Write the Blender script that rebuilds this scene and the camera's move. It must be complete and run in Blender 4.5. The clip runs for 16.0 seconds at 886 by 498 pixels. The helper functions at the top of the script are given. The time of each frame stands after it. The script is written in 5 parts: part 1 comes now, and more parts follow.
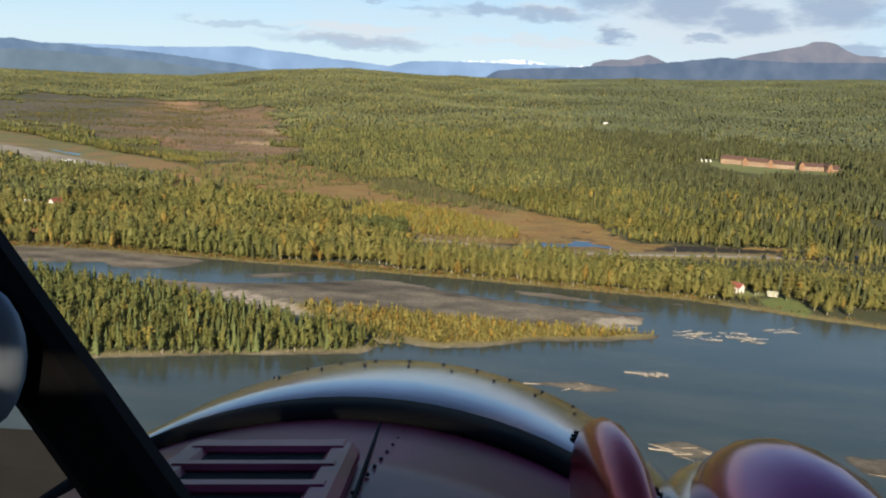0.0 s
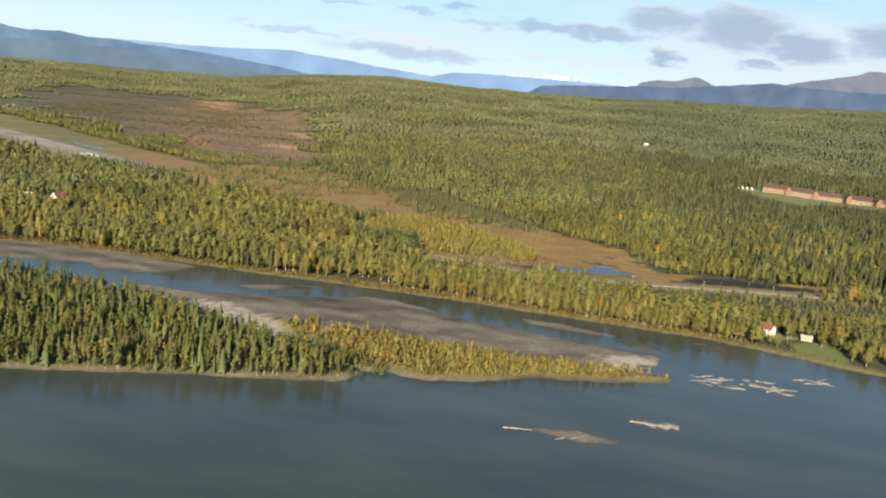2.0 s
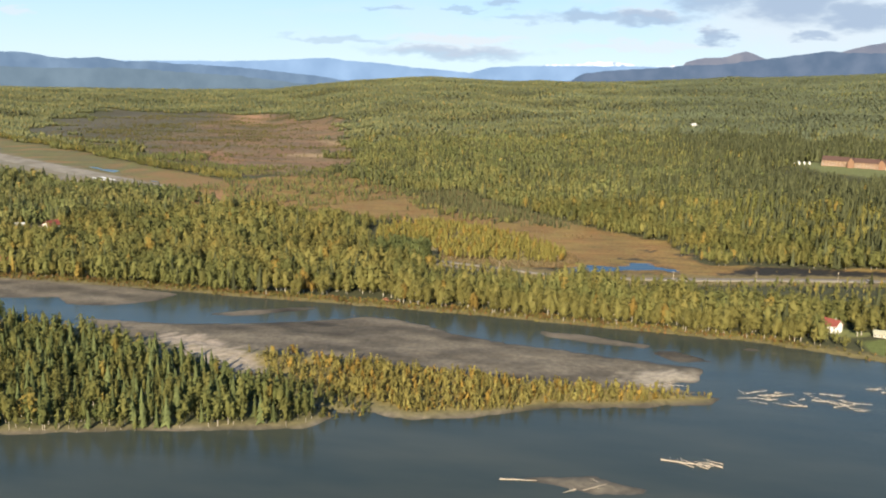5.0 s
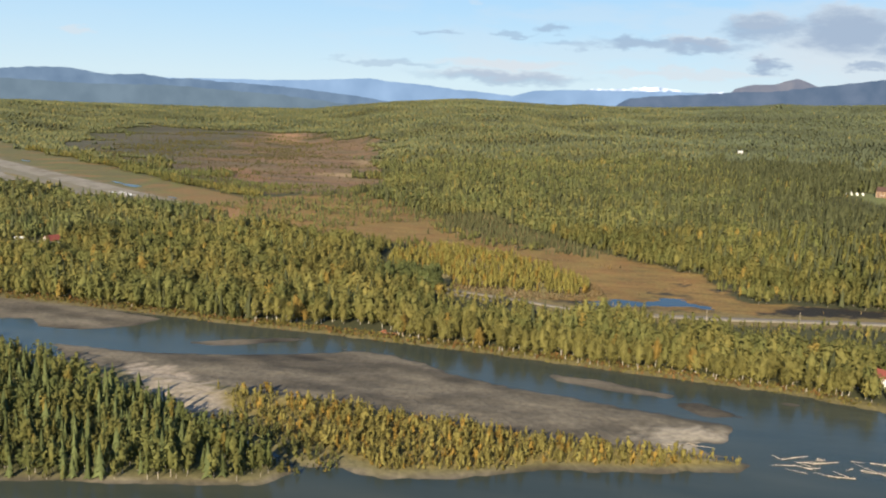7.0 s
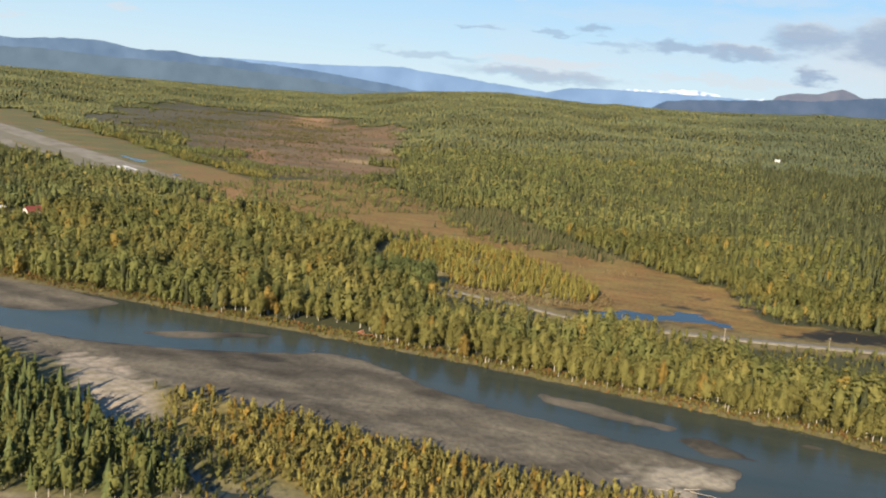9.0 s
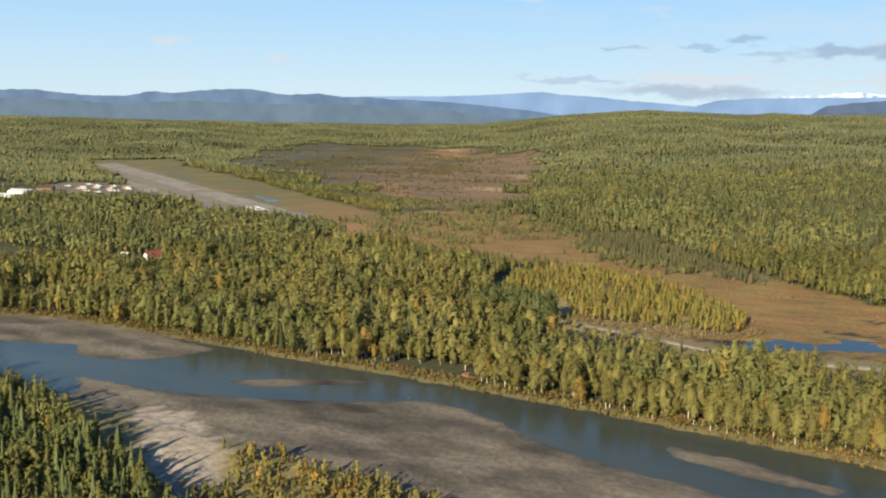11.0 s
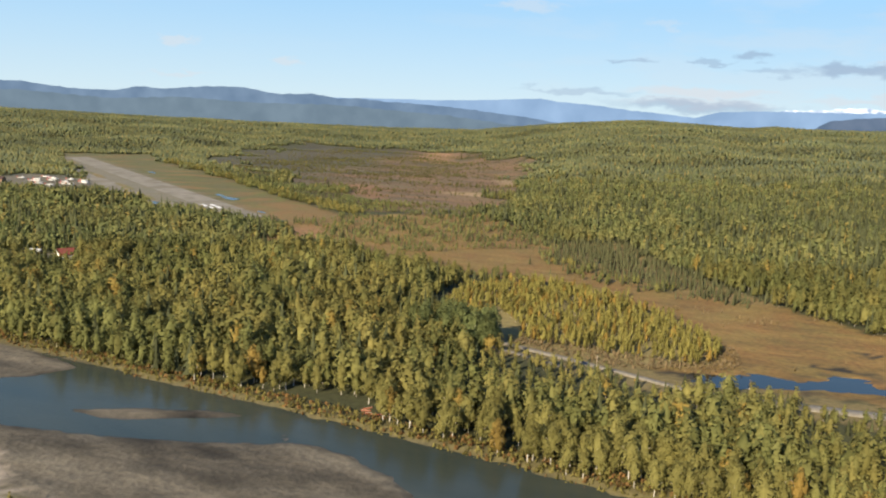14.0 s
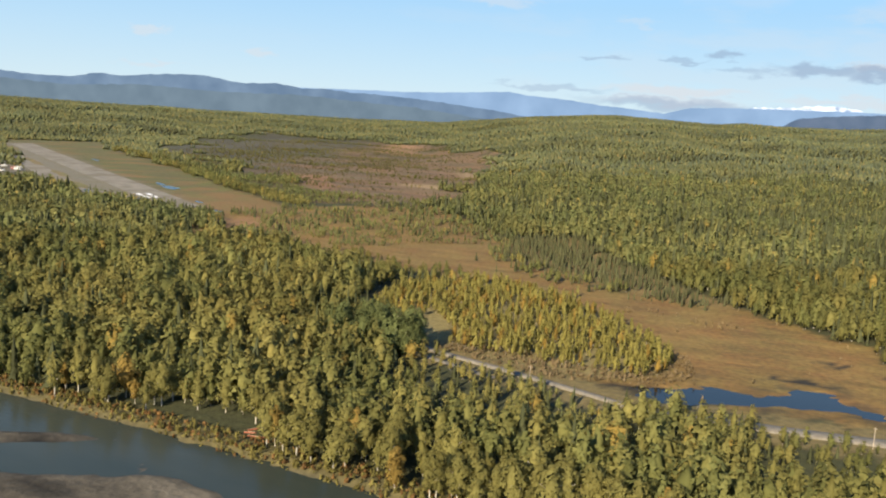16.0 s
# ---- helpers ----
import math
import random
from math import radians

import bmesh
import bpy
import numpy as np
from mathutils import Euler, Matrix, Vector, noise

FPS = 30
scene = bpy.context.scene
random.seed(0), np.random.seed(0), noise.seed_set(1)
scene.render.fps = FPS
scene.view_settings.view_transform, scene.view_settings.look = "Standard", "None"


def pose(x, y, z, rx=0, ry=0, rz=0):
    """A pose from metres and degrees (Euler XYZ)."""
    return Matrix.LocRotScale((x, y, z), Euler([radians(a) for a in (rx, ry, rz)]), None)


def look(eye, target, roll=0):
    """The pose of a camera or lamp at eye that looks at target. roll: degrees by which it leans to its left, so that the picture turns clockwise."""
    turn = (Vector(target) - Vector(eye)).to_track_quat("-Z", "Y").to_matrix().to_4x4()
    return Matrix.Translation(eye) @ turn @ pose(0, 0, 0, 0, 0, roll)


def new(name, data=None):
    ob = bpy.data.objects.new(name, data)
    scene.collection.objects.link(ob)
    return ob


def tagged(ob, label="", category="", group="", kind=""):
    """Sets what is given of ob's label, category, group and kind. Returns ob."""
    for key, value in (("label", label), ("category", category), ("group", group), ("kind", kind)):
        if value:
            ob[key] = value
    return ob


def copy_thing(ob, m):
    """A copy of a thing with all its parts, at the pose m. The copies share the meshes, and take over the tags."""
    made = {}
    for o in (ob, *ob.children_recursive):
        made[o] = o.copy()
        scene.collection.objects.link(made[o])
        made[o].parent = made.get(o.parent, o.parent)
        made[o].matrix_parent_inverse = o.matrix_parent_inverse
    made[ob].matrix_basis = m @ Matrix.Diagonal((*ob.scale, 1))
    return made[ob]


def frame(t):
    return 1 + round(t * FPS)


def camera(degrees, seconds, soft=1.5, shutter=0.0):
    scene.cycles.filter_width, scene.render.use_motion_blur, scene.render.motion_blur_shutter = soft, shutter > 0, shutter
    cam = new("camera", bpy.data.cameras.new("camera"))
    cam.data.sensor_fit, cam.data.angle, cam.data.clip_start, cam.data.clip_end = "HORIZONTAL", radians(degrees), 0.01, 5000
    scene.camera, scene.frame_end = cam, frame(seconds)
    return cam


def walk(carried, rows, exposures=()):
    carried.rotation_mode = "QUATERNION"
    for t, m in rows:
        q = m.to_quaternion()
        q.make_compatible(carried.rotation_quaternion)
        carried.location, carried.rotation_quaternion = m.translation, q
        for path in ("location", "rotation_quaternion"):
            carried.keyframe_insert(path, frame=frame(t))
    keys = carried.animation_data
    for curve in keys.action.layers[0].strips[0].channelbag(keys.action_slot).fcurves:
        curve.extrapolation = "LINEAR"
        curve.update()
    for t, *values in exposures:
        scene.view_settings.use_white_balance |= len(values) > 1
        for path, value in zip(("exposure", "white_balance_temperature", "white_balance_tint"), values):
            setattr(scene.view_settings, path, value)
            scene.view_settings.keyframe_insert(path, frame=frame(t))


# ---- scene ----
cam = camera(53.6, 16.0, soft=2.0)
PATH = [
    (0, (-113.325, -583.618, 209.765), (-113.449, -581.664, 209.358), 3.20),
    (0.5, (-106.488, -567.278, 208.928), (-106.641, -565.333, 208.487), 4.14),
    (1, (-99.792, -550.658, 207.942), (-99.952, -548.711, 207.510), 4.99),
    (1.5, (-93.262, -533.775, 206.814), (-93.432, -531.819, 206.430), 4.56),
    (2, (-86.916, -516.646, 205.553), (-87.131, -514.695, 205.167), 5.86),
    (2.5, (-80.775, -499.287, 204.165), (-81.044, -497.346, 203.768), 4.47),
    (3, (-74.854, -481.716, 202.658), (-75.082, -479.774, 202.239), 6.23),
    (3.5, (-69.170, -463.949, 201.038), (-69.438, -462.010, 200.630), 4.77),
    (4, (-63.735, -446.001, 199.314), (-64.023, -444.058, 198.933), 2.83),
    (4.5, (-58.562, -427.887, 197.492), (-58.883, -425.953, 197.095), 1.91),
    (7, (-36.904, -335.364, 187.170), (-37.352, -333.446, 186.824), 2.25),
    (7.5, (-33.447, -316.569, 184.914), (-33.917, -314.645, 184.638), 3.98),
    (8, (-30.284, -297.709, 182.611), (-30.726, -295.788, 182.271), 4.79),
    (10.5, (-18.742, -202.881, 170.648), (-19.513, -201.068, 170.305), 2.53),
    (11, (-17.234, -183.896, 168.216), (-18.077, -182.110, 167.899), 0.88),
    (11.5, (-15.967, -164.930, 165.788), (-16.792, -163.131, 165.502), 1.50),
    (12, (-14.927, -145.997, 163.371), (-15.747, -144.197, 163.072), 0.56),
    (12.5, (-14.097, -127.105, 160.973), (-14.917, -125.306, 160.673), -0.51),
    (13, (-13.458, -108.266, 158.600), (-14.312, -106.483, 158.295), 0.93),
    (13.5, (-12.992, -89.489, 156.261), (-13.878, -87.717, 155.986), 0.80),
    (14, (-12.675, -70.785, 153.961), (-13.523, -68.998, 153.660), 2.54),
    (14.5, (-12.486, -52.162, 151.709), (-13.292, -50.347, 151.466), 2.33),
    (15, (-12.398, -33.629, 149.511), (-13.185, -31.812, 149.236), 2.32),
    (15.5, (-12.384, -15.197, 147.375), (-13.145, -13.366, 147.111), 3.31),
    (16, (-12.417, 3.127, 145.309), (-13.206, 4.939, 144.999), 3.38),
]
walk(cam, [(t, look(a, b, r)) for t, a, b, r in PATH], exposures=((0.0, 1.25), (0.5, 1.45), (1.0, 1.55), (1.6, 1.4), (3.0, 1.4), (4.5, 1.45), (7.0, 1.22), (16.0, 1.22)))

# ---- world, sun ----
SUN_DIR = Vector((-0.06, -1.0, 0.455)).normalized()
world = bpy.data.worlds.new("sky")
scene.world = world
world.use_nodes = True
wt = world.node_tree
wt.nodes.clear()


def wnode(kind, **sockets):
    n = wt.nodes.new(kind)
    for k, v in sockets.items():
        n.inputs[k].default_value = v
    return n


wsky = wnode("ShaderNodeTexSky")
wsky.sky_type = "NISHITA"
wsky.sun_disc = False
wsky.sun_elevation = math.asin(SUN_DIR.z)
wsky.sun_rotation = math.atan2(SUN_DIR.x, SUN_DIR.y)
wsky.altitude = 200
wsky.air_density, wsky.dust_density, wsky.ozone_density = 1.0, 0.0, 4.5
wtc = wnode("ShaderNodeTexCoord")
wmap = wnode("ShaderNodeMapping", Scale=(4.2, 4.2, 17.0), Location=(1.7, 0.4, 0.35))
wnoise = wnode("ShaderNodeTexNoise", Scale=2.0, Detail=8.0, Roughness=0.55)
wramp = wnode("ShaderNodeValToRGB")
wramp.color_ramp.elements[0].position, wramp.color_ramp.elements[1].position = 0.50, 0.64
wsep = wnode("ShaderNodeSeparateXYZ")
wband = wnode("ShaderNodeMapRange")
for k, v in (("From Min", 0.012), ("From Max", 0.035)):
    wband.inputs[k].default_value = v
wtop = wnode("ShaderNodeMapRange")
for k, v in (("From Min", 0.30), ("From Max", 0.10)):
    wtop.inputs[k].default_value = v
weast = wnode("ShaderNodeMapRange")
for k, v in (("From Min", -0.55), ("From Max", 0.15), ("To Min", 0.12), ("To Max", 1.0)):
    weast.inputs[k].default_value = v


def wmath(op, a, b):
    n = wt.nodes.new("ShaderNodeMath")
    n.operation = op
    for i, v in enumerate((a, b)):
        if isinstance(v, (int, float)):
            n.inputs[i].default_value = v
        else:
            wt.links.new(v, n.inputs[i])
    return n.outputs[0]


wt.links.new(wtc.outputs["Generated"], wmap.inputs["Vector"])
wt.links.new(wmap.outputs[0], wnoise.inputs["Vector"])
# more cloud to the north-east, and a low bank over the snow peaks
def wlump(az, el, reach, gain):
    d = wt.nodes.new("ShaderNodeVectorMath")
    d.operation = "DISTANCE"
    d.inputs[1].default_value = (math.sin(radians(az)), math.cos(radians(az)), math.sin(radians(el)) * 3)
    s = wt.nodes.new("ShaderNodeVectorMath")
    s.operation = "MULTIPLY"
    s.inputs[1].default_value = (1, 1, 3)
    wt.links.new(wtc.outputs["Generated"], s.inputs[0])
    wt.links.new(s.outputs[0], d.inputs[0])
    r = wt.nodes.new("ShaderNodeMapRange")
    for k, v in (("From Min", 0.0), ("From Max", reach), ("To Min", gain), ("To Max", 0.0)):
        r.inputs[k].default_value = v
    wt.links.new(d.outputs["Value"], r.inputs[0])
    return r.outputs[0]


wsum = wmath("ADD", wmath("ADD", wnoise.outputs[0], wlump(14, 5.5, 0.34, 0.16)), wmath("ADD", wlump(-6, 2.6, 0.26, 0.07), wlump(-40, 6, 0.5, -0.06)))
wt.links.new(wsum, wramp.inputs[0])
wt.links.new(wtc.outputs["Generated"], wsep.inputs[0])
wt.links.new(wsep.outputs["Z"], wband.inputs[0])
wt.links.new(wsep.outputs["Z"], wtop.inputs[0])
wt.links.new(wsep.outputs["X"], weast.inputs[0])
wmask = wmath("MULTIPLY", wmath("MULTIPLY", wramp.outputs[0], wtop.outputs[0]), wmath("MULTIPLY", wband.outputs[0], weast.outputs[0]))
# banks and scattered small clouds: bearing, height, half width, half height in degrees, greyness
GREY_CLOUDS = ((-6.8, 4.3, 0.9, 0.30, 0.75), (-5.6, 3.4, 1.8, 0.26, 0.5), (-1.3, 3.65, 2.4, 0.34, 0.85), (2.3, 3.55, 2.8, 0.42, 0.9), (6.0, 4.7, 2.5, 0.80, 0.9), (10.5, 4.5, 3.1, 1.25, 1.0),
               (14.2, 3.7, 2.4, 0.85, 1.0), (19.3, 4.4, 2.8, 1.1, 1.0), (6.3, 2.45, 1.0, 0.55, 1.0), (11.7, 2.5, 1.3, 0.28, 0.9), (20.6, 2.3, 1.7, 0.35, 0.9), (-9.7, 1.25, 5.0, 0.45, 0.7),
               (-17.4, 1.9, 3.4, 0.20, 0.5), (-9.2, 3.9, 1.3, 0.14, 0.6), (-14.0, 3.9, 1.2, 0.14, 0.6))
PALE_CLOUDS = ((-9.5, 2.15, 4.4, 0.36, 0.9), (3.4, 6.8, 4.0, 0.45, 0.35), (9.2, 8.2, 3.6, 0.55, 0.6), (13.0, 3.6, 9.0, 2.4, 0.75), (-42.3, 3.9, 0.95, 0.32, 0.6), (-35.7, 2.9, 0.65, 0.27, 0.6),
               (-42.3, 1.75, 2.0, 0.14, 0.5), (-20.9, 7.1, 2.2, 0.33, 0.45), (-12.2, 6.1, 1.5, 0.2, 0.3), (2.0, 1.9, 6.0, 0.35, 0.7))
DEGREE = 180 / math.pi
wunit = wt.nodes.new("ShaderNodeVectorMath")
wunit.operation = "NORMALIZE"
wt.links.new(wtc.outputs["Generated"], wunit.inputs[0])
wdir = wt.nodes.new("ShaderNodeSeparateXYZ")
wt.links.new(wunit.outputs[0], wdir.inputs[0])
wplace = wt.nodes.new("ShaderNodeCombineXYZ")
wt.links.new(wmath("MULTIPLY", wmath("ARCTAN2", wdir.outputs["X"], wdir.outputs["Y"]), DEGREE), wplace.inputs[0])
wt.links.new(wmath("MULTIPLY", wmath("ARCSINE", wdir.outputs["Z"], 0.0), DEGREE), wplace.inputs[1])
wstretch = wnode("ShaderNodeMapping", Scale=(0.55, 1.5, 1.0))
wt.links.new(wplace.outputs[0], wstretch.inputs["Vector"])
wcurl = wnode("ShaderNodeTexNoise", Scale=1.0, Detail=6.0, Roughness=0.6)
wt.links.new(wstretch.outputs[0], wcurl.inputs["Vector"])


def vec(op, a, b):
    n = wt.nodes.new("ShaderNodeVectorMath")
    n.operation = op
    for i, v in enumerate((a, b)):
        if isinstance(v, tuple):
            n.inputs[i].default_value = v
        else:
            wt.links.new(v, n.inputs[i])
    return n.outputs["Value" if op == "LENGTH" else "Vector"]


wwarp = vec("ADD", wplace.outputs[0], vec("MULTIPLY", vec("SUBTRACT", wcurl.outputs["Color"], (0.5, 0.5, 0.5)), (4.2, 1.7, 0.0)))


def cloud(az, el, wide, tall, dense):
    far = vec("LENGTH", vec("MULTIPLY", vec("SUBTRACT", wwarp, (az, el, 0.0)), (1 / wide, 1 / tall, 0.0)), (0.0, 0.0, 0.0))
    r = wt.nodes.new("ShaderNodeMapRange")
    r.interpolation_type = "SMOOTHSTEP"
    for k, v in (("From Min", 1.4), ("From Max", 0.45), ("To Min", 0.0), ("To Max", dense)):
        r.inputs[k].default_value = v
    wt.links.new(far, r.inputs[0])
    return r.outputs[0]


def bank(rows):
    total = cloud(*rows[0])
    for row in rows[1:]:
        total = wmath("MAXIMUM", total, cloud(*row))
    return total


wpale = bank(PALE_CLOUDS + tuple((a, e + 0.55 * h, w * 0.9, h * 0.8, 0.8) for a, e, w, h, d in GREY_CLOUDS if h > 0.4))
wgrey = bank(tuple((a, e, w, h, d * 0.78) for a, e, w, h, d in GREY_CLOUDS))
wveil = wt.nodes.new("ShaderNodeMixRGB")
wveil.inputs[2].default_value = (3.7, 4.0, 4.3, 1)
wt.links.new(wmath("MAXIMUM", wpale, wmath("MULTIPLY", wmask, 0.35)), wveil.inputs[0])
wmix = wt.nodes.new("ShaderNodeMixRGB")
wmix.inputs[2].default_value = (1.65, 2.2, 3.05, 1)
wt.links.new(wgrey, wmix.inputs[0])
wt.links.new(wveil.outputs[0], wmix.inputs[1])
whaze = wnode("ShaderNodeMapRange")
for k, v in (("From Min", 0.12), ("From Max", 0.48), ("To Min", 0.95), ("To Max", 0.0)):
    whaze.inputs[k].default_value = v
wt.links.new(wsep.outputs["Z"], whaze.inputs[0])
wrise = wnode("ShaderNodeMapRange")
for k, v in (("From Min", 0.015), ("From Max", 0.17)):
    wrise.inputs[k].default_value = v
wt.links.new(wsep.outputs["Z"], wrise.inputs[0])
wair = wt.nodes.new("ShaderNodeMixRGB")
wair.inputs[1].default_value, wair.inputs[2].default_value = (3.25, 4.15, 4.7, 1), (1.55, 3.2, 5.0, 1)
wt.links.new(wrise.outputs[0], wair.inputs[0])
wlow = wt.nodes.new("ShaderNodeMixRGB")
wt.links.new(wair.outputs[0], wlow.inputs[2])
wt.links.new(whaze.outputs[0], wlow.inputs[0])
wt.links.new(wsky.outputs[0], wlow.inputs[1])
wt.links.new(wlow.outputs[0], wveil.inputs[1])
wbg = wnode("ShaderNodeBackground", Strength=0.083)
wt.links.new(wmix.outputs[0], wbg.inputs[0])
wout = wt.nodes.new("ShaderNodeOutputWorld")
wt.links.new(wbg.outputs[0], wout.inputs[0])

sun = bpy.data.lights.new("sun", "SUN")
sun.energy, sun.angle, sun.color = 5.0, radians(0.6), (1.0, 0.85, 0.61)
new("sun", sun).matrix_world = look(SUN_DIR * 3000, (0, 0, 0))

# ---- materials ----


def material(name, base, rough=0.9, metal=0.0, grain=None, bump=0.0, second=None, attribute="", islands=0.0, objects=0.0, spec=0.3, leaf=0.0):
    """grain: (scale, amount); second: (colour, scale, from, to); attribute: a colour attribute that gives the base."""
    m = bpy.data.materials.new(name)
    m.use_nodes = True
    nt = m.node_tree
    b = nt.nodes["Principled BSDF"]
    b.inputs["Roughness"].default_value, b.inputs["Metallic"].default_value = rough, metal
    b.inputs["Specular IOR Level"].default_value = spec
    if attribute:
        a = nt.nodes.new("ShaderNodeAttribute")
        a.attribute_name = attribute
        colour = a.outputs["Color"]
    else:
        a = nt.nodes.new("ShaderNodeRGB")
        a.outputs[0].default_value = (*base, 1)
        colour = a.outputs[0]
    co = nt.nodes.new("ShaderNodeTexCoord").outputs["Object"]
    if second:
        n = nt.nodes.new("ShaderNodeTexNoise")
        n.inputs["Scale"].default_value, n.inputs["Detail"].default_value = second[1], 6
        nt.links.new(co, n.inputs["Vector"])
        r = nt.nodes.new("ShaderNodeMapRange")
        r.inputs["From Min"].default_value, r.inputs["From Max"].default_value = second[2], second[3]
        nt.links.new(n.outputs[0], r.inputs[0])
        x = nt.nodes.new("ShaderNodeMixRGB")
        x.inputs[2].default_value = (*second[0], 1)
        nt.links.new(r.outputs[0], x.inputs[0])
        nt.links.new(colour, x.inputs[1])
        colour = x.outputs[0]
    vary = None
    if grain:
        n = nt.nodes.new("ShaderNodeTexNoise")
        n.inputs["Scale"].default_value, n.inputs["Detail"].default_value = grain[0], 5
        nt.links.new(co, n.inputs["Vector"])
        vary, amount = n.outputs[0], grain[1]
        if bump:
            p = nt.nodes.new("ShaderNodeBump")
            p.inputs["Strength"].default_value, p.inputs["Distance"].default_value = bump, 0.5 / grain[0]
            nt.links.new(n.outputs[0], p.inputs["Height"])
            nt.links.new(p.outputs[0], b.inputs["Normal"])
    for use, out in ((islands, "isl"), (objects, "obj"), (1 if vary else 0, "grain")):
        if not use:
            continue
        if out == "isl":
            src, amt = nt.nodes.new("ShaderNodeNewGeometry").outputs["Random Per Island"], islands
        elif out == "obj":
            src, amt = nt.nodes.new("ShaderNodeObjectInfo").outputs["Random"], objects
        else:
            src, amt = vary, amount
        r = nt.nodes.new("ShaderNodeMapRange")
        lo, hi = (0.25, 0.75) if out == "grain" else (0, 1)
        for k, v in (("From Min", lo), ("From Max", hi), ("To Min", 1 - amt), ("To Max", 1 + amt)):
            r.inputs[k].default_value = v
        nt.links.new(src, r.inputs[0])
        h = nt.nodes.new("ShaderNodeHueSaturation")
        nt.links.new(r.outputs[0], h.inputs["Value"])
        nt.links.new(colour, h.inputs["Color"])
        colour = h.outputs[0]
    nt.links.new(colour, b.inputs["Base Color"])
    if leaf:
        t = nt.nodes.new("ShaderNodeBsdfTranslucent")
        nt.links.new(colour, t.inputs["Color"])
        x = nt.nodes.new("ShaderNodeMixShader")
        x.inputs[0].default_value = leaf
        nt.links.new(b.outputs[0], x.inputs[1])
        nt.links.new(t.outputs[0], x.inputs[2])
        nt.links.new(x.outputs[0], nt.nodes["Material Output"].inputs[0])
    return m


MAT = {
    "ground": material("ground_cover", (0, 0, 0), 0.95, attribute="cover", grain=(0.25, 0.30), bump=0.4),
    "foliage": material("foliage", (0, 0, 0), 0.75, attribute="tint", islands=0.08, spec=0.04, leaf=0.36),
    "crown": material("crown_foliage", (0.165, 0.150, 0.049), 0.75, islands=0.08, objects=0.25, spec=0.04, leaf=0.36),
    "crown_gold": material("crown_gold", (0.24, 0.165, 0.046), 0.75, islands=0.08, objects=0.2, spec=0.04, leaf=0.36),
    "crown_dark": material("crown_dark", (0.105, 0.120, 0.046), 0.75, islands=0.08, objects=0.2, spec=0.04, leaf=0.36),
    "bark": material("pale_bark", (0.36, 0.33, 0.28), 0.85, grain=(2.0, 0.4)),
    "gravel_road": material("gravel_road", (0.165, 0.148, 0.122), 0.95, grain=(0.4, 0.25)),
    "asphalt": material("worn_asphalt", (0.205, 0.183, 0.148), 0.9, grain=(0.06, 0.22), second=((0.150, 0.130, 0.095), 0.02, 0.45, 0.62)),
    "white": material("white_paint", (0.8, 0.8, 0.8), 0.6, grain=(0.5, 0.1)),
    "wood": material("driftwood", (0.33, 0.28, 0.22), 0.85, grain=(1.5, 0.3)),
}


def water_material(name, low, high, rough, ripple):
    m = bpy.data.materials.new(name)
    m.use_nodes = True
    nt = m.node_tree
    b = nt.nodes["Principled BSDF"]
    co = nt.nodes.new("ShaderNodeTexCoord").outputs["Object"]
    n = nt.nodes.new("ShaderNodeTexNoise")
    n.inputs["Scale"].default_value, n.inputs["Detail"].default_value = 0.012, 4
    mp = nt.nodes.new("ShaderNodeMapping")
    mp.inputs["Scale"].default_value = (0.6, 2.0, 1)
    nt.links.new(co, mp.inputs[0])
    nt.links.new(mp.outputs[0], n.inputs["Vector"])
    r = nt.nodes.new("ShaderNodeValToRGB")
    r.color_ramp.elements[0].position, r.color_ramp.elements[1].position = 0.35, 0.7
    r.color_ramp.elements[0].color, r.color_ramp.elements[1].color = (*low, 1), (*high, 1)
    nt.links.new(n.outputs[0], r.inputs[0])
    nt.links.new(r.outputs[0], b.inputs["Base Color"])
    b.inputs["Roughness"].default_value = rough
    b.inputs["IOR"].default_value = 1.33
    b.inputs["Specular IOR Level"].default_value = 0.2
    w = nt.nodes.new("ShaderNodeTexNoise")
    w.inputs["Scale"].default_value, w.inputs["Detail"].default_value = 0.5, 3
    nt.links.new(mp.outputs[0], w.inputs["Vector"])
    p = nt.nodes.new("ShaderNodeBump")
    p.inputs["Strength"].default_value, p.inputs["Distance"].default_value = ripple, 0.25
    nt.links.new(w.outputs[0], p.inputs["Height"])
    nt.links.new(p.outputs[0], b.inputs["Normal"])
    return m


MAT["water"] = water_material("river_water", (0.027, 0.036, 0.031), (0.046, 0.052, 0.040), 0.16, 0.25)
MAT["pond_water"] = water_material("bog_water", (0.008, 0.009, 0.011), (0.014, 0.014, 0.014), 0.05, 0.08)


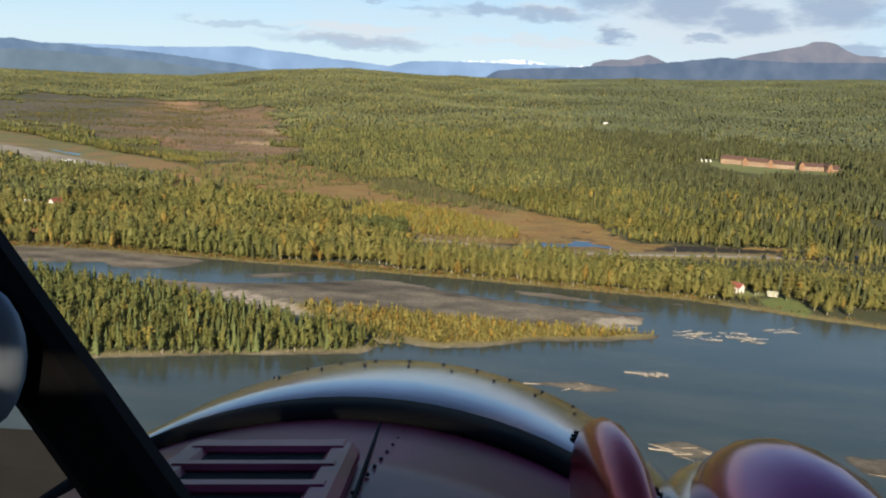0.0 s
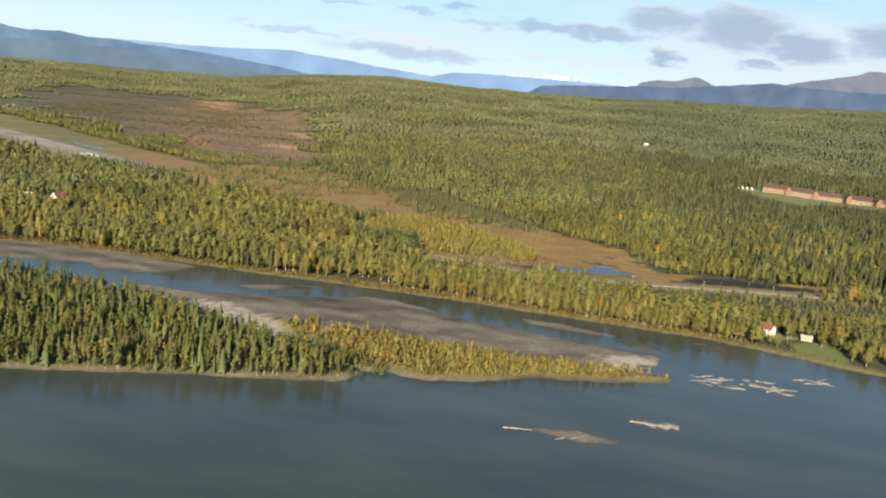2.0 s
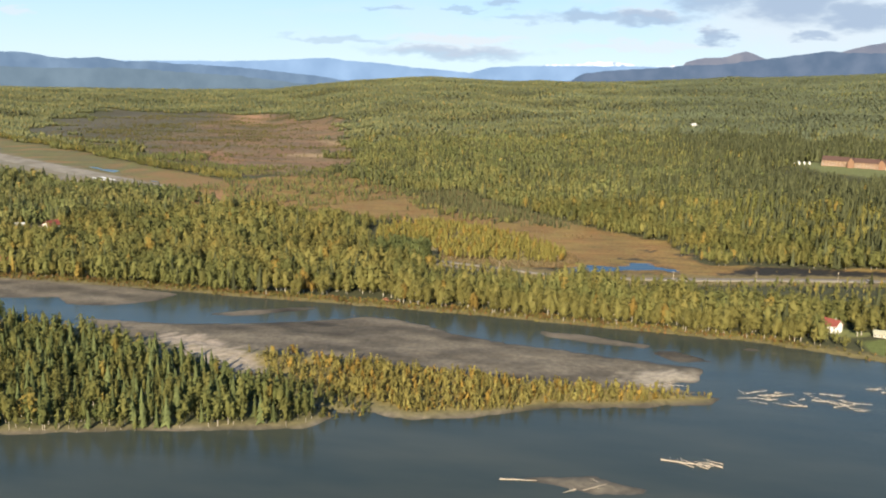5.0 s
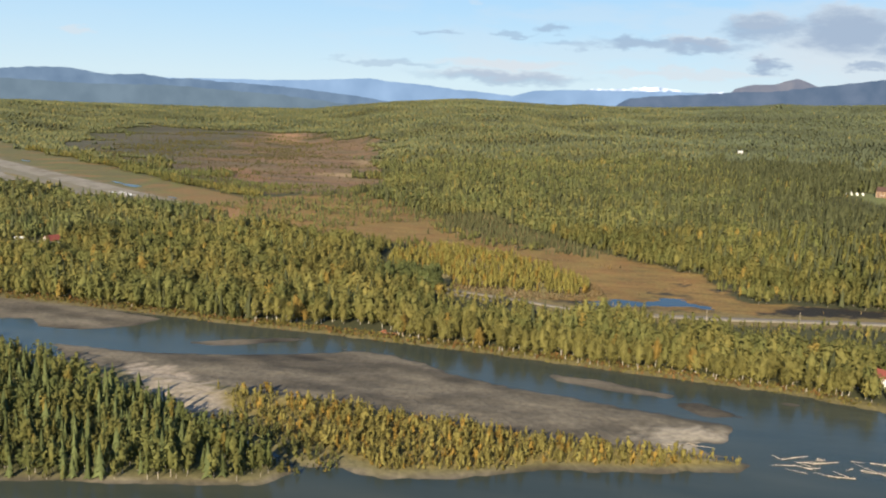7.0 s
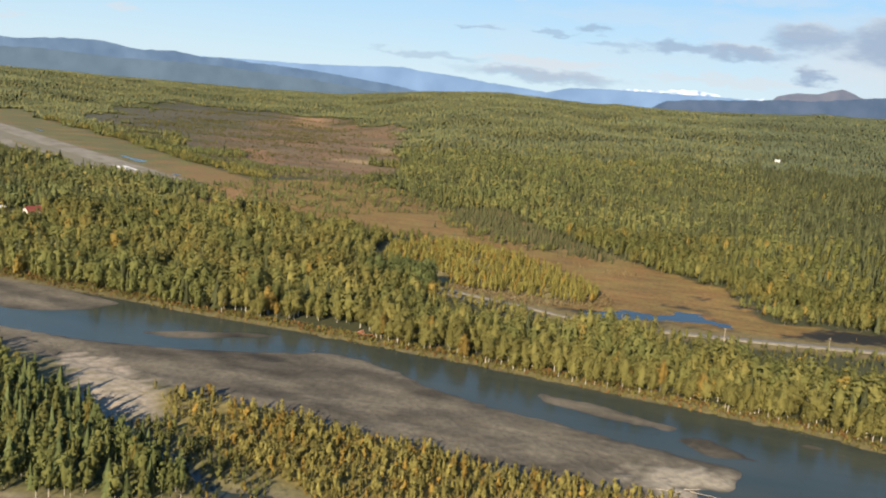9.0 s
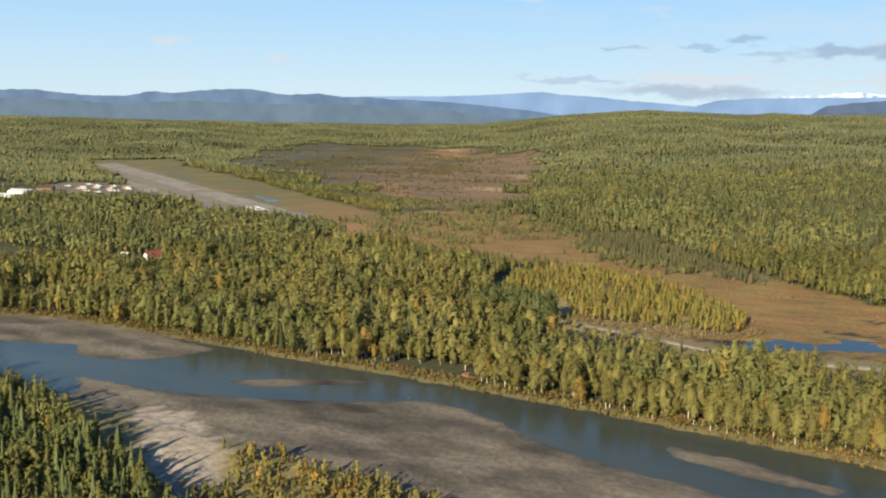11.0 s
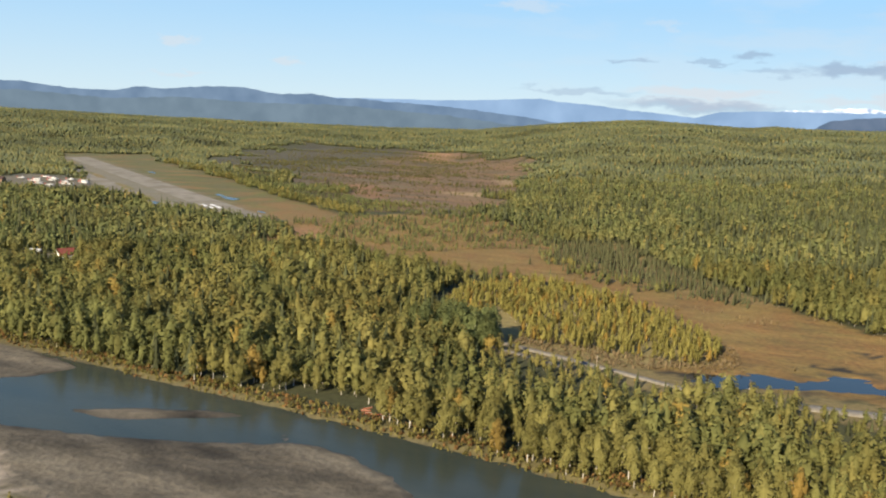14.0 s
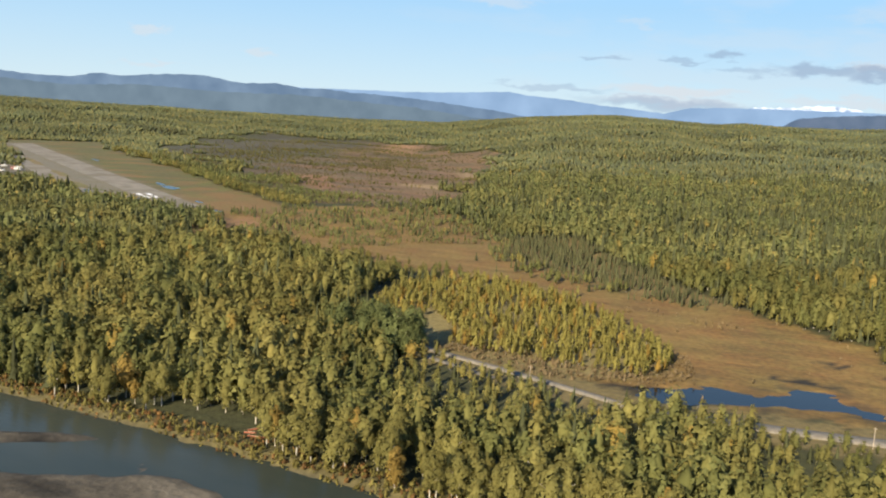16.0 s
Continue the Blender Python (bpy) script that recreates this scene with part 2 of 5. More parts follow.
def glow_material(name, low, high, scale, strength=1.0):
    """Distance as a plain glowing backdrop: daylight and kilometres of haze put into its colour."""
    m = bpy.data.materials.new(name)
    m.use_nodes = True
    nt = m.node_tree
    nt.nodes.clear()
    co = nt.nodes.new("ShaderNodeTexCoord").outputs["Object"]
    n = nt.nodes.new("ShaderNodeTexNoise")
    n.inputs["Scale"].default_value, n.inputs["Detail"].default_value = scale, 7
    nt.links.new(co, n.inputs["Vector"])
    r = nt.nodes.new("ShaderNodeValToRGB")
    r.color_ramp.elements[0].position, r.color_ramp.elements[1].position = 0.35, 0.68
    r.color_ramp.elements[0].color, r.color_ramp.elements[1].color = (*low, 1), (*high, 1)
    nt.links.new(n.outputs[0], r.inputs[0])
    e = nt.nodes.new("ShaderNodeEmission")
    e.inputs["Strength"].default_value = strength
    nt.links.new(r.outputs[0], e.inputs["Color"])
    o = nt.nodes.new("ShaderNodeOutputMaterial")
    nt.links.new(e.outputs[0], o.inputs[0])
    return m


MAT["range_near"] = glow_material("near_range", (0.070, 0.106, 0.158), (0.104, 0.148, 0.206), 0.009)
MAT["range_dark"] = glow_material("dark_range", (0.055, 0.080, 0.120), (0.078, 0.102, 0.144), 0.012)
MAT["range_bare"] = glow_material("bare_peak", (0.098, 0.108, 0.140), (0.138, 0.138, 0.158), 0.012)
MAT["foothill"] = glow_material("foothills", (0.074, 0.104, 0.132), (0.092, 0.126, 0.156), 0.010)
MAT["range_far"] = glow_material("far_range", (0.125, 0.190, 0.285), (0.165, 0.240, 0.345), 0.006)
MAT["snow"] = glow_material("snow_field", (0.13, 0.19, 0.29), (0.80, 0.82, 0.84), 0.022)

# ---- plan of the valley: outlines in metres ----
RIVER = [(-2392, -184), (-1380, 55), (-920, 212), (-718, 267), (-581, 300), (-470, 300), (-362, 293), (-275, 292), (-173, 287), (-87, 280), (-8, 272),
         (65, 266), (123, 248), (178, 226), (230, 211), (386, 138), (736, -18), (1472, -230), (2944, -460), (2944, -1196), (-2392, -1196)]
ISLAND = [(-966, -138), (-874, 18), (-690, 138), (-552, 179), (-460, 175), (-405, 166), (-331, 158), (-276, 154), (-144, 142), (-67, 135), (26, 136),
          (22, 122), (-30, 105), (-76, 93), (-121, 67), (-155, 55), (-182, 61), (-195, 55), (-208, 29), (-302, 4), (-389, -24), (-552, -74), (-782, -156)]
MAIN_BAR = [(-450, 197), (-380, 200), (-336, 211), (-293, 226), (-263, 241), (-236, 258), (-213, 256), (-189, 248), (-162, 230), (-128, 219), (-106, 214),
            (-62, 205), (-19, 197), (23, 190), (15, 161), (-6, 153), (18, 138), (-67, 124), (-276, 133), (-405, 161)]
BARS = [
    [(-740, 238), (-640, 284), (-585, 299), (-530, 301), (-466, 296), (-414, 287), (-423, 258), (-454, 235), (-488, 232), (-505, 250), (-543, 238), (-600, 226), (-680, 212)],
    [(-360, 234), (-331, 256), (-298, 270), (-277, 276), (-292, 264), (-320, 243), (-341, 232)],
    [(-259, 258), (-248, 265), (-245, 258)],
    [(-96, 252), (-61, 252), (-12, 236), (-13, 228), (-52, 231), (-89, 240)],
    [(-13, 220), (6, 226), (31, 208), (4, 201)],
    [(45, 248), (64, 247), (81, 238), (61, 241)],
    [(-89, -5), (-51, 6), (-14, -7), (-46, -13)],
    [(-18, -93), (5, -83), (26, -100), (0, -110)],
    [(95, -86), (138, -90), (147, -120), (101, -112)],
]
CREEK = [(-180, 44), (-210, 61), (-241, 77), (-276, 96), (-317, 120)]
ISLAND_WOOD = [(-966, -138), (-874, 14), (-690, 132), (-552, 171), (-518, 171), (-430, 150), (-398, 136), (-339, 110), (-305, 98), (-262, 72), (-216, 52),
               (-206, 37), (-302, 7), (-389, -18), (-552, -67), (-782, -150)]
WILLOWS = [(-317, 138), (-270, 147), (-218, 144), (-144, 136), (-67, 130), (-19, 132), (22, 132), (17, 125), (-30, 109), (-76, 98), (-121, 74), (-155, 63),
           (-179, 71), (-200, 78), (-240, 98), (-290, 130)]
THICKET = [(-318, 112), (-296, 124), (-262, 112), (-215, 88), (-178, 68), (-182, 54), (-206, 42), (-262, 70), (-300, 96)]
SAND = [(-373, 173), (-348, 146), (-314, 116), (-285, 104), (-262, 108), (-278, 132), (-305, 152), (-338, 173)]
BOGS = [
    [(-196, 725), (-134, 758), (-91, 764), (-42, 712), (25, 664), (45, 589), (68, 538), (254, 557), (276, 524), (147, 501), (40, 467), (-28, 478), (-110, 465),
     (-138, 474), (-92, 509), (-87, 525), (-109, 577), (-150, 628), (-201, 673)],
    [(-456, 768), (-423, 862), (-354, 900), (-292, 789), (-211, 727), (-196, 725), (-201, 681), (-271, 708), (-335, 723), (-410, 745)],
    [(-686, 868), (-661, 916), (-583, 774), (-608, 761)],
    [(-1381, 1609), (-1700, 1850), (-1880, 2250), (-1900, 2680), (-1300, 2820), (-900, 2450), (-720, 1900), (-590, 1491), (-556, 1278), (-671, 1105), (-799, 1191), (-1039, 1364)],
]
BOG_PATCHES = [
    ([(-770, 1500), (-687, 1500), (-590, 1515), (-596, 1600), (-700, 1590), (-775, 1545)], (0.30, 0.21, 0.11)),
    ([(-1468, 2792), (-1340, 2766), (-1200, 2451), (-1268, 2403)], (0.27, 0.155, 0.08)),
    ([(-690, 868), (-665, 916), (-590, 796), (-590, 743)], (0.22, 0.12, 0.055)),
    ([(-1010, 1500), (-960, 1540), (-800, 1330), (-830, 1300)], (0.19, 0.10, 0.048)),
    ([(-1090, 1890), (-1000, 1960), (-900, 1760), (-980, 1740)], (0.17, 0.10, 0.055)),
    ([(-850, 1990), (-770, 1960), (-700, 1800), (-780, 1830)], (0.24, 0.17, 0.09)),
]
FLATS = [(-690, 740), (-735, 941), (-671, 1085), (-549, 1230), (-378, 1006), (-230, 832), (-170, 727), (-200, 690), (-273, 712), (-369, 715), (-449, 659), (-560, 650)]
SPRUCE_BOG = [(-351, 990), (-283, 1028), (-181, 870), (-112, 788), (-64, 742), (-104, 730), (-192, 763), (-309, 848)]
YELLOW_BIRCH = [(-224, 492), (-184, 486), (-150, 480), (-123, 480), (-102, 492), (-88, 518), (-94, 552), (-112, 580), (-152, 628), (-202, 672), (-276, 707), (-322, 635), (-304, 552)]
AIRFIELD = [(-2093, 1708), (-1921, 1936), (-1666, 1699), (-1301, 1475), (-929, 1196), (-676, 1023), (-623, 997), (-749, 903), (-825, 898), (-933, 876),
            (-1188, 1018), (-1892, 1546)]
APRON = [(-1250, 985), (-1235, 1070), (-1330, 1130), (-1480, 1185), (-1545, 1160), (-1490, 1050), (-1420, 960), (-1420, 900), (-1340, 870), (-1300, 930)]
PAVED = [(-800, 950), (-770, 890), (-830, 872), (-953, 886), (-1058, 917), (-1548, 1240), (-1858, 1480), (-2000, 1620), (-1900, 1668)]
RUNWAY = [(-764, 935), (-1917, 1668), (-1942, 1617), (-802, 899)]
TAXIWAY = [(-938, 931), (-1886, 1546), (-1864, 1509), (-1003, 920)]
GLADE = [(-243, 482), (-219, 495), (-233, 532), (-250, 556), (-266, 560), (-268, 536)]
MUD = [(-144, 464), (-119, 473), (-95, 482), (-80, 490), (-84, 468), (-94, 457), (-110, 455), (-132, 455)]
POND = [(-98, 478), (-80, 489), (-62, 503), (-37, 501), (-20, 510), (-18, 526), (-2, 530), (4, 515), (27, 507), (24, 497), (5, 501), (-20, 494), (-47, 477), (-81, 463), (-92, 465)]
MARSH = [(58, 482), (82, 508), (112, 540), (150, 548), (185, 545), (250, 546), (284, 552), (284, 540), (235, 522), (173, 508), (100, 488)]
LAWN = [(150, 282), (180, 300), (190, 272), (186, 240), (177, 228), (158, 244), (147, 256)]
YARD = [(129, 290), (152, 294), (166, 308), (138, 317)]
ROAD = [(-304, 501), (-262, 492), (-231, 481), (-174, 466), (-134, 455), (-87, 439), (-22, 448), (40, 460), (149, 489), (245, 508), (386, 529), (644, 543)]
LODGE_LAWN = [(306, 1340), (330, 1255), (400, 1195), (520, 1185), (600, 1230), (600, 1345), (420, 1365), (320, 1372)]
RED_YARD = [(-740, 540), (-715, 546), (-700, 522), (-735, 516)]
FAR_EDGE = ([-70, -55, -50, -40, -33, -27, -22, -16.5, -11.5, -6, 0, 7, 13, 22, 40], [-0.85, -0.85, -0.9, -1.1, -1.15, -1.15, -1.05, -0.40, -0.04, -0.25, -0.15, 0.22, 0.5, 1.0, 1.05])
CENTRE = (-55.0, -276.0)


def inside(px, py, poly):
    hit = np.zeros(px.shape, bool)
    for (x0, y0), (x1, y1) in zip(poly, poly[1:] + poly[:1]):
        cross = ((y0 > py) != (y1 > py)) & (px < (x1 - x0) * (py - y0) / ((y1 - y0) or 1e-9) + x0)
        hit ^= cross
    return hit


def line_distance(px, py, line):
    best = np.full(px.shape, 1e9)
    for (x0, y0), (x1, y1) in zip(line, line[1:]):
        dx, dy = x1 - x0, y1 - y0
        f = np.clip(((px - x0) * dx + (py - y0) * dy) / (dx * dx + dy * dy), 0, 1)
        best = np.minimum(best, np.hypot(px - x0 - f * dx, py - y0 - f * dy))
    return best


def signed(px, py, poly):
    """Metres inside the outline, negative outside."""
    d = line_distance(px, py, poly + poly[:1])
    return np.where(inside(px, py, poly), d, -d)


def smooth(v):
    v = np.clip(v, 0, 1)
    return v * v * (3 - 2 * v)


def waves(px, py, size, seed):
    """Cheap smooth noise between about -1 and 1."""
    r = np.random.RandomState(seed)
    out = np.zeros(px.shape)
    for k in range(6):
        a, s, p = r.uniform(0, 6.28), size * r.uniform(0.5, 1.6), r.uniform(0, 6.28)
        out += np.sin((px * math.cos(a) + py * math.sin(a)) / s * 6.28 + p + 1.3 * np.sin((px * math.sin(a) - py * math.cos(a)) / s * 4 + p))
    return out / 3.2


def relief(px, py):
    """Height of the land away from the river."""
    r, az = np.hypot(px - CENTRE[0], py - CENTRE[1]), np.degrees(np.arctan2(px - CENTRE[0], py - CENTRE[1]))
    top = 168 + 4600 * np.tan(np.radians(np.interp(az, *FAR_EDGE)))
    start = np.interp(az, [-60, -28, -14], [2900, 2750, 2100])
    far = top * smooth((r - start) / (4600 - start))
    d1 = (px - 25) * 0.655 + (py - 667) * 0.756
    d2 = (px + 545) * 0.93 + (py - 1160) * 0.36
    hill = 20 * smooth(np.minimum(d1, d2) / 330) + 21 * smooth((np.minimum(d1, d2) - 540) / 170)
    field = smooth((signed(px, py, AIRFIELD) + 60) / 50)
    swell = (1 - field) * waves(px, py, 700, 3) * 9 * smooth((r - start + 200) / 900) * smooth((4600 - r) / 400) + (1 - field) * waves(px, py, 160, 4) * 1.0 * smooth((r - 1000) / 400)
    return far * 1.0 + hill * smooth((4600 - r) / 2500) + np.where(r > 1900, swell, swell * 0.5)


def height(px, py):
    jag = waves(px, py, 26, 7) * 1.6 + waves(px, py, 9, 8) * 0.7
    river = signed(px, py, RIVER)
    bed = np.full(px.shape, -2.6)
    isl = signed(px, py, ISLAND) + jag
    bed = np.maximum(bed, np.clip(isl * 0.35 - 1.0, -2.6, 0.4))
    for i, bar in enumerate([MAIN_BAR] + BARS):
        b = signed(px, py, bar) + jag * (1.0 if i == 0 else 0.7)
        bed = np.maximum(bed, np.clip(b * 0.14 - 1.0, -2.6, -0.35 + waves(px, py, 40, 20) * 0.25 + waves(px * 0.3 + py * 0.1, py * 1.3, 18, 63) * 0.26))
    creek = line_distance(px, py, CREEK)
    bed = np.where(creek < 7, np.minimum(bed, -1.4 + np.maximum(creek - 3, 0) * 0.45), bed)
    bank = smooth((river + jag + 2) / 5.0)
    land = relief(px, py) + 0.6
    pond = 1 + signed(px, py, POND) + waves(px * 0.5, py, 20, 31) * 3.5 + waves(px * 0.5, py, 7, 32) * 3.5
    land = land - 1.0 * smooth((pond + 3) / 6)
    return land * (1 - bank) + bed * bank


# ---- large structure ----
def mesh_from(name, verts, faces, mat, colour=None, attribute="tint", flat=True, normals=None):
    """A mesh object from arrays; faces all have the same number of corners."""
    me = bpy.data.meshes.new(name)
    verts, faces = np.ascontiguousarray(verts, np.float32), np.ascontiguousarray(faces, np.int32)
    n, k = faces.shape
    me.vertices.add(len(verts))
    me.vertices.foreach_set("co", verts.ravel())
    me.loops.add(n * k)
    me.loops.foreach_set("vertex_index", faces.ravel())
    me.polygons.add(n)
    me.polygons.foreach_set("loop_start", np.arange(0, n * k, k, dtype=np.int32))
    if not flat:
        me.polygons.foreach_set("use_smooth", np.ones(n, bool))
    me.update(calc_edges=True)
    if colour is not None:
        a = me.attributes.new(attribute, "FLOAT_COLOR", "POINT")
        rgba = np.ones((len(verts), 4), np.float32)
        rgba[:, :3] = colour
        a.data.foreach_set("color", rgba.ravel())
    if normals is not None:
        leaf_normals(me, normals)
    me.materials.append(mat)
    return new(name, me)


def leaf_normals(me, normals):
    """Foliage is shaded by the way its clump faces, not by each leaf."""
    a = me.attributes.new("custom_normal", "FLOAT_VECTOR", "POINT")
    a.data.foreach_set("vector", np.ascontiguousarray(normals, np.float32).ravel())


def steps(*spans):
    out = []
    for a, b, s in spans:
        out += list(np.arange(a, b, s))
    return np.array(out + [spans[-1][1]])


def blend(base, colour, w):
    return base * (1 - w[..., None]) + np.array(colour) * w[..., None]


def cover_colour(px, py, pz):
    c = np.empty(px.shape + (3,))
    c[:] = (0.040, 0.042, 0.016)
    mott, fine = waves(px, py, 60, 11), waves(px, py, 17, 12)
    river = signed(px, py, RIVER)
    # rough grass on the bank above the water
    c = blend(c, (0.105, 0.088, 0.036), smooth((river + 16 + 3 * fine) / 8) * (river < 3))
    for i, bog in enumerate(BOGS + [FLATS]):
        w = smooth((signed(px, py, bog) + mott * (10 if i != 3 else 60) + 4) / (8 if i != 3 else 30))
        tone = np.clip(0.5 + 0.5 * (mott * 0.6 + fine * 0.4), 0, 1)[..., None]
        rust, straw = np.array((0.165, 0.088, 0.028)), np.array((0.160, 0.116, 0.034))
        if i == 3:
            tone = np.clip(0.45 + 0.55 * waves(px * 0.35, py, 120, 41) + 0.2 * mott, 0, 1)[..., None]
            wild = smooth((-880 - px - 0.25 * (py - 1500) + 160 * waves(px, py, 300, 46)) / 420)[..., None]
            rust = np.array((0.150, 0.088, 0.045)) * (1 - wild) + np.array((0.066, 0.056, 0.036)) * wild
            straw = np.array((0.108, 0.080, 0.042)) * (1 - wild) + np.array((0.062, 0.062, 0.036)) * wild
        c = c * (1 - w[..., None]) + (rust * (1 - tone) + straw * tone) * (1 + 0.22 * waves(px * 0.3, py, 24 if i != 3 else 70, 55)[..., None]) * w[..., None]
    for patch, colour in BOG_PATCHES:
        c = blend(c, colour, smooth((signed(px, py, patch) + 14 * fine + 10) / 20) * np.clip(0.75 + 0.3 * fine, 0, 1))
    c = blend(c, (0.045, 0.036, 0.020), smooth((signed(px, py, POND) + 34) / 26) * smooth(0.15 + 1.4 * waves(px * 0.4, py, 22, 54)) * 0.7)
    for pool in (MUD, [(-14, 598), (4, 606), (22, 598), (4, 593)], [(20, 588), (44, 594), (60, 582), (36, 580)], [(-40, 545), (-10, 552), (8, 545), (-16, 540)]):
        c = blend(c, (0.020, 0.017, 0.012), smooth((signed(px, py, pool) + 1 + 3 * fine) / 3))
    # the cottonwoods' shade is put into the glade floor as a dark colour
    c = blend(c, (0.045, 0.040, 0.018), smooth((signed(px, py, GLADE) + 2 * fine) / 4))
    c = blend(c, (0.165, 0.115, 0.042), smooth(signed(px, py, SPRUCE_BOG) / 10 + 0.5))
    # black wet peat; the trees' dark reflection is in this colour too
    c = blend(c, (0.010, 0.009, 0.007), smooth((signed(px, py, MARSH) + 4 + 5 * fine) / 4))
    c = blend(c, (0.185, 0.15, 0.06), smooth(signed(px, py, YELLOW_BIRCH) / 10 + 0.5))
    c = blend(c, (0.102, 0.090, 0.036), smooth((signed(px, py, AIRFIELD) + 6 * fine) / 12) * (0.85 + 0.15 * np.clip(fine, -1, 1)))
    c = blend(c, (0.188, 0.104, 0.038), smooth(signed(px, py, AIRFIELD) / 12) * np.clip(smooth(0.15 + 0.8 * waves(px, py, 110, 44)) + 0.8 * smooth((px + 1000) / 220), 0, 1) * 0.8)
    c = blend(c, (0.100, 0.112, 0.030), smooth(signed(px, py, AIRFIELD) / 12) * smooth(0.1 + 0.9 * waves(px, py, 75, 51)) * (1 - 0.7 * smooth((px + 900) / 160)) * 0.9)
    c = blend(c, (0.158, 0.143, 0.114), smooth((signed(px, py, PAVED) + 9 * fine + 6 * mott) / 14) * np.clip(0.82 + 0.2 * waves(px, py, 90, 66), 0.5, 1))
    tracks = np.maximum(signed(px, py, RUNWAY), signed(px, py, TAXIWAY))
    c = blend(c, (0.148, 0.124, 0.078), smooth((tracks + 12 + 10 * mott + 6 * fine) / 16) * 0.7)
    c = blend(c, (0.115, 0.100, 0.070), smooth((signed(px, py, APRON) + 8 * fine) / 12 + 0.5))
    c = blend(c, (0.095, 0.115, 0.03), smooth(signed(px, py, LAWN) / 3 + 0.5))
    c = blend(c, (0.13, 0.14, 0.05), smooth(signed(px, py, YARD) / 3 + 0.5))
    c = blend(c, (0.098, 0.110, 0.040), smooth(signed(px, py, LODGE_LAWN) / 8 + 0.5))
    c = blend(c, (0.20, 0.16, 0.10), smooth(signed(px, py, RED_YARD) / 4 + 0.5))
    for x, y, reach, colour in ((-800, 645, 18, (0.17, 0.135, 0.09)), (-822, 585, 14, (0.20, 0.15, 0.10)), (-634, 331, 16, (0.15, 0.15, 0.06)), (-1340, 880, 60, (0.15, 0.135, 0.07))):
        c = blend(c, colour, smooth((reach - np.hypot(px - x, py - y) + 4 * fine) / 6))
    c = blend(c, (0.140, 0.108, 0.044), smooth((26 + 6 * fine - line_distance(px, py, ROAD)) / 9))
    # gravel and silt in the river
    wet = smooth((pz + 1.1) / 0.7)[..., None]
    gravel = np.array((0.046, 0.041, 0.033)) * (1 - wet) + np.array((0.094, 0.080, 0.059)) * wet
    gravel = gravel * (1 + 0.30 * waves(px * 0.3 + py * 0.1, py, 70, 67) + 0.34 * waves(px * 0.4 + py * 0.15, py * 1.6, 34, 14) + 0.16 * waves(px * 0.5, py * 2.5, 13, 43) + 0.08 * fine)[..., None]
    inriver = smooth((river - 1) / 3)[..., None]
    c = c * (1 - inriver) + gravel * inriver
    isle = smooth(signed(px, py, ISLAND) / 6)
    c = blend(c, (0.12, 0.105, 0.045), isle * 0.9)
    c = blend(c, (0.07, 0.07, 0.025), smooth(signed(px, py, ISLAND_WOOD) / 8))
    c = blend(c, (0.19, 0.15, 0.05), smooth(signed(px, py, WILLOWS) / 5) * 0.9)
    c = blend(c, (0.30, 0.26, 0.20), smooth((26 + 6 * fine - np.hypot((px - 6) * 0.6, py - 158)) / 10) * smooth((pz + 0.9) / 0.3) * 0.8)
    c = blend(c, (0.30, 0.25, 0.195), smooth((signed(px, py, SAND) + 3 + 5 * fine) / 4) * np.clip(0.75 + 0.35 * waves(px, py, 11, 58), 0.3, 1))
    return c


gx = steps((-5600, -2200, 160), (-2200, -1000, 24), (-1000, -660, 12), (-660, 300, 4.5), (300, 740, 12), (740, 2200, 60), (2200, 5600, 170))
gy = steps((-3000, -1200, 200), (-1200, -170, 40), (-170, 318, 4.5), (318, 570, 4.5), (570, 800, 8), (800, 1300, 13), (1300, 2300, 26), (2300, 5000, 70))
GX, GY = np.meshgrid(gx, gy)
GZ = height(GX, GY)
nx, ny = len(gx), len(gy)
idx = np.arange(nx * ny).reshape(ny, nx)
quads = np.stack([idx[:-1, :-1], idx[:-1, 1:], idx[1:, 1:], idx[1:, :-1]], -1).reshape(-1, 4)
ground = mesh_from("ground", np.stack([GX, GY, GZ], -1).reshape(-1, 3), quads, MAT["ground"], cover_colour(GX, GY, GZ).reshape(-1, 3), "cover", flat=False)
tagged(ground, "valley floor of bog, gravel bars and forest soil", "ground", kind="structure")

water = mesh_from("water", [(-5000, -2900, -1.0), (5000, -2900, -1.0), (5000, 318, -1.0), (-5000, 318, -1.0)], [(0, 1, 2, 3)], MAT["water"])
tagged(water, "silty grey-green glacial river water", "river", kind="structure")
bog_water = mesh_from("water", [(-150, 445, 0.12), (290, 445, 0.12), (290, 560, 0.12), (-150, 560, 0.12)], [(0, 1, 2, 3)], MAT["pond_water"])
tagged(bog_water, "dark blue open water in the bog", "pond", kind="structure")


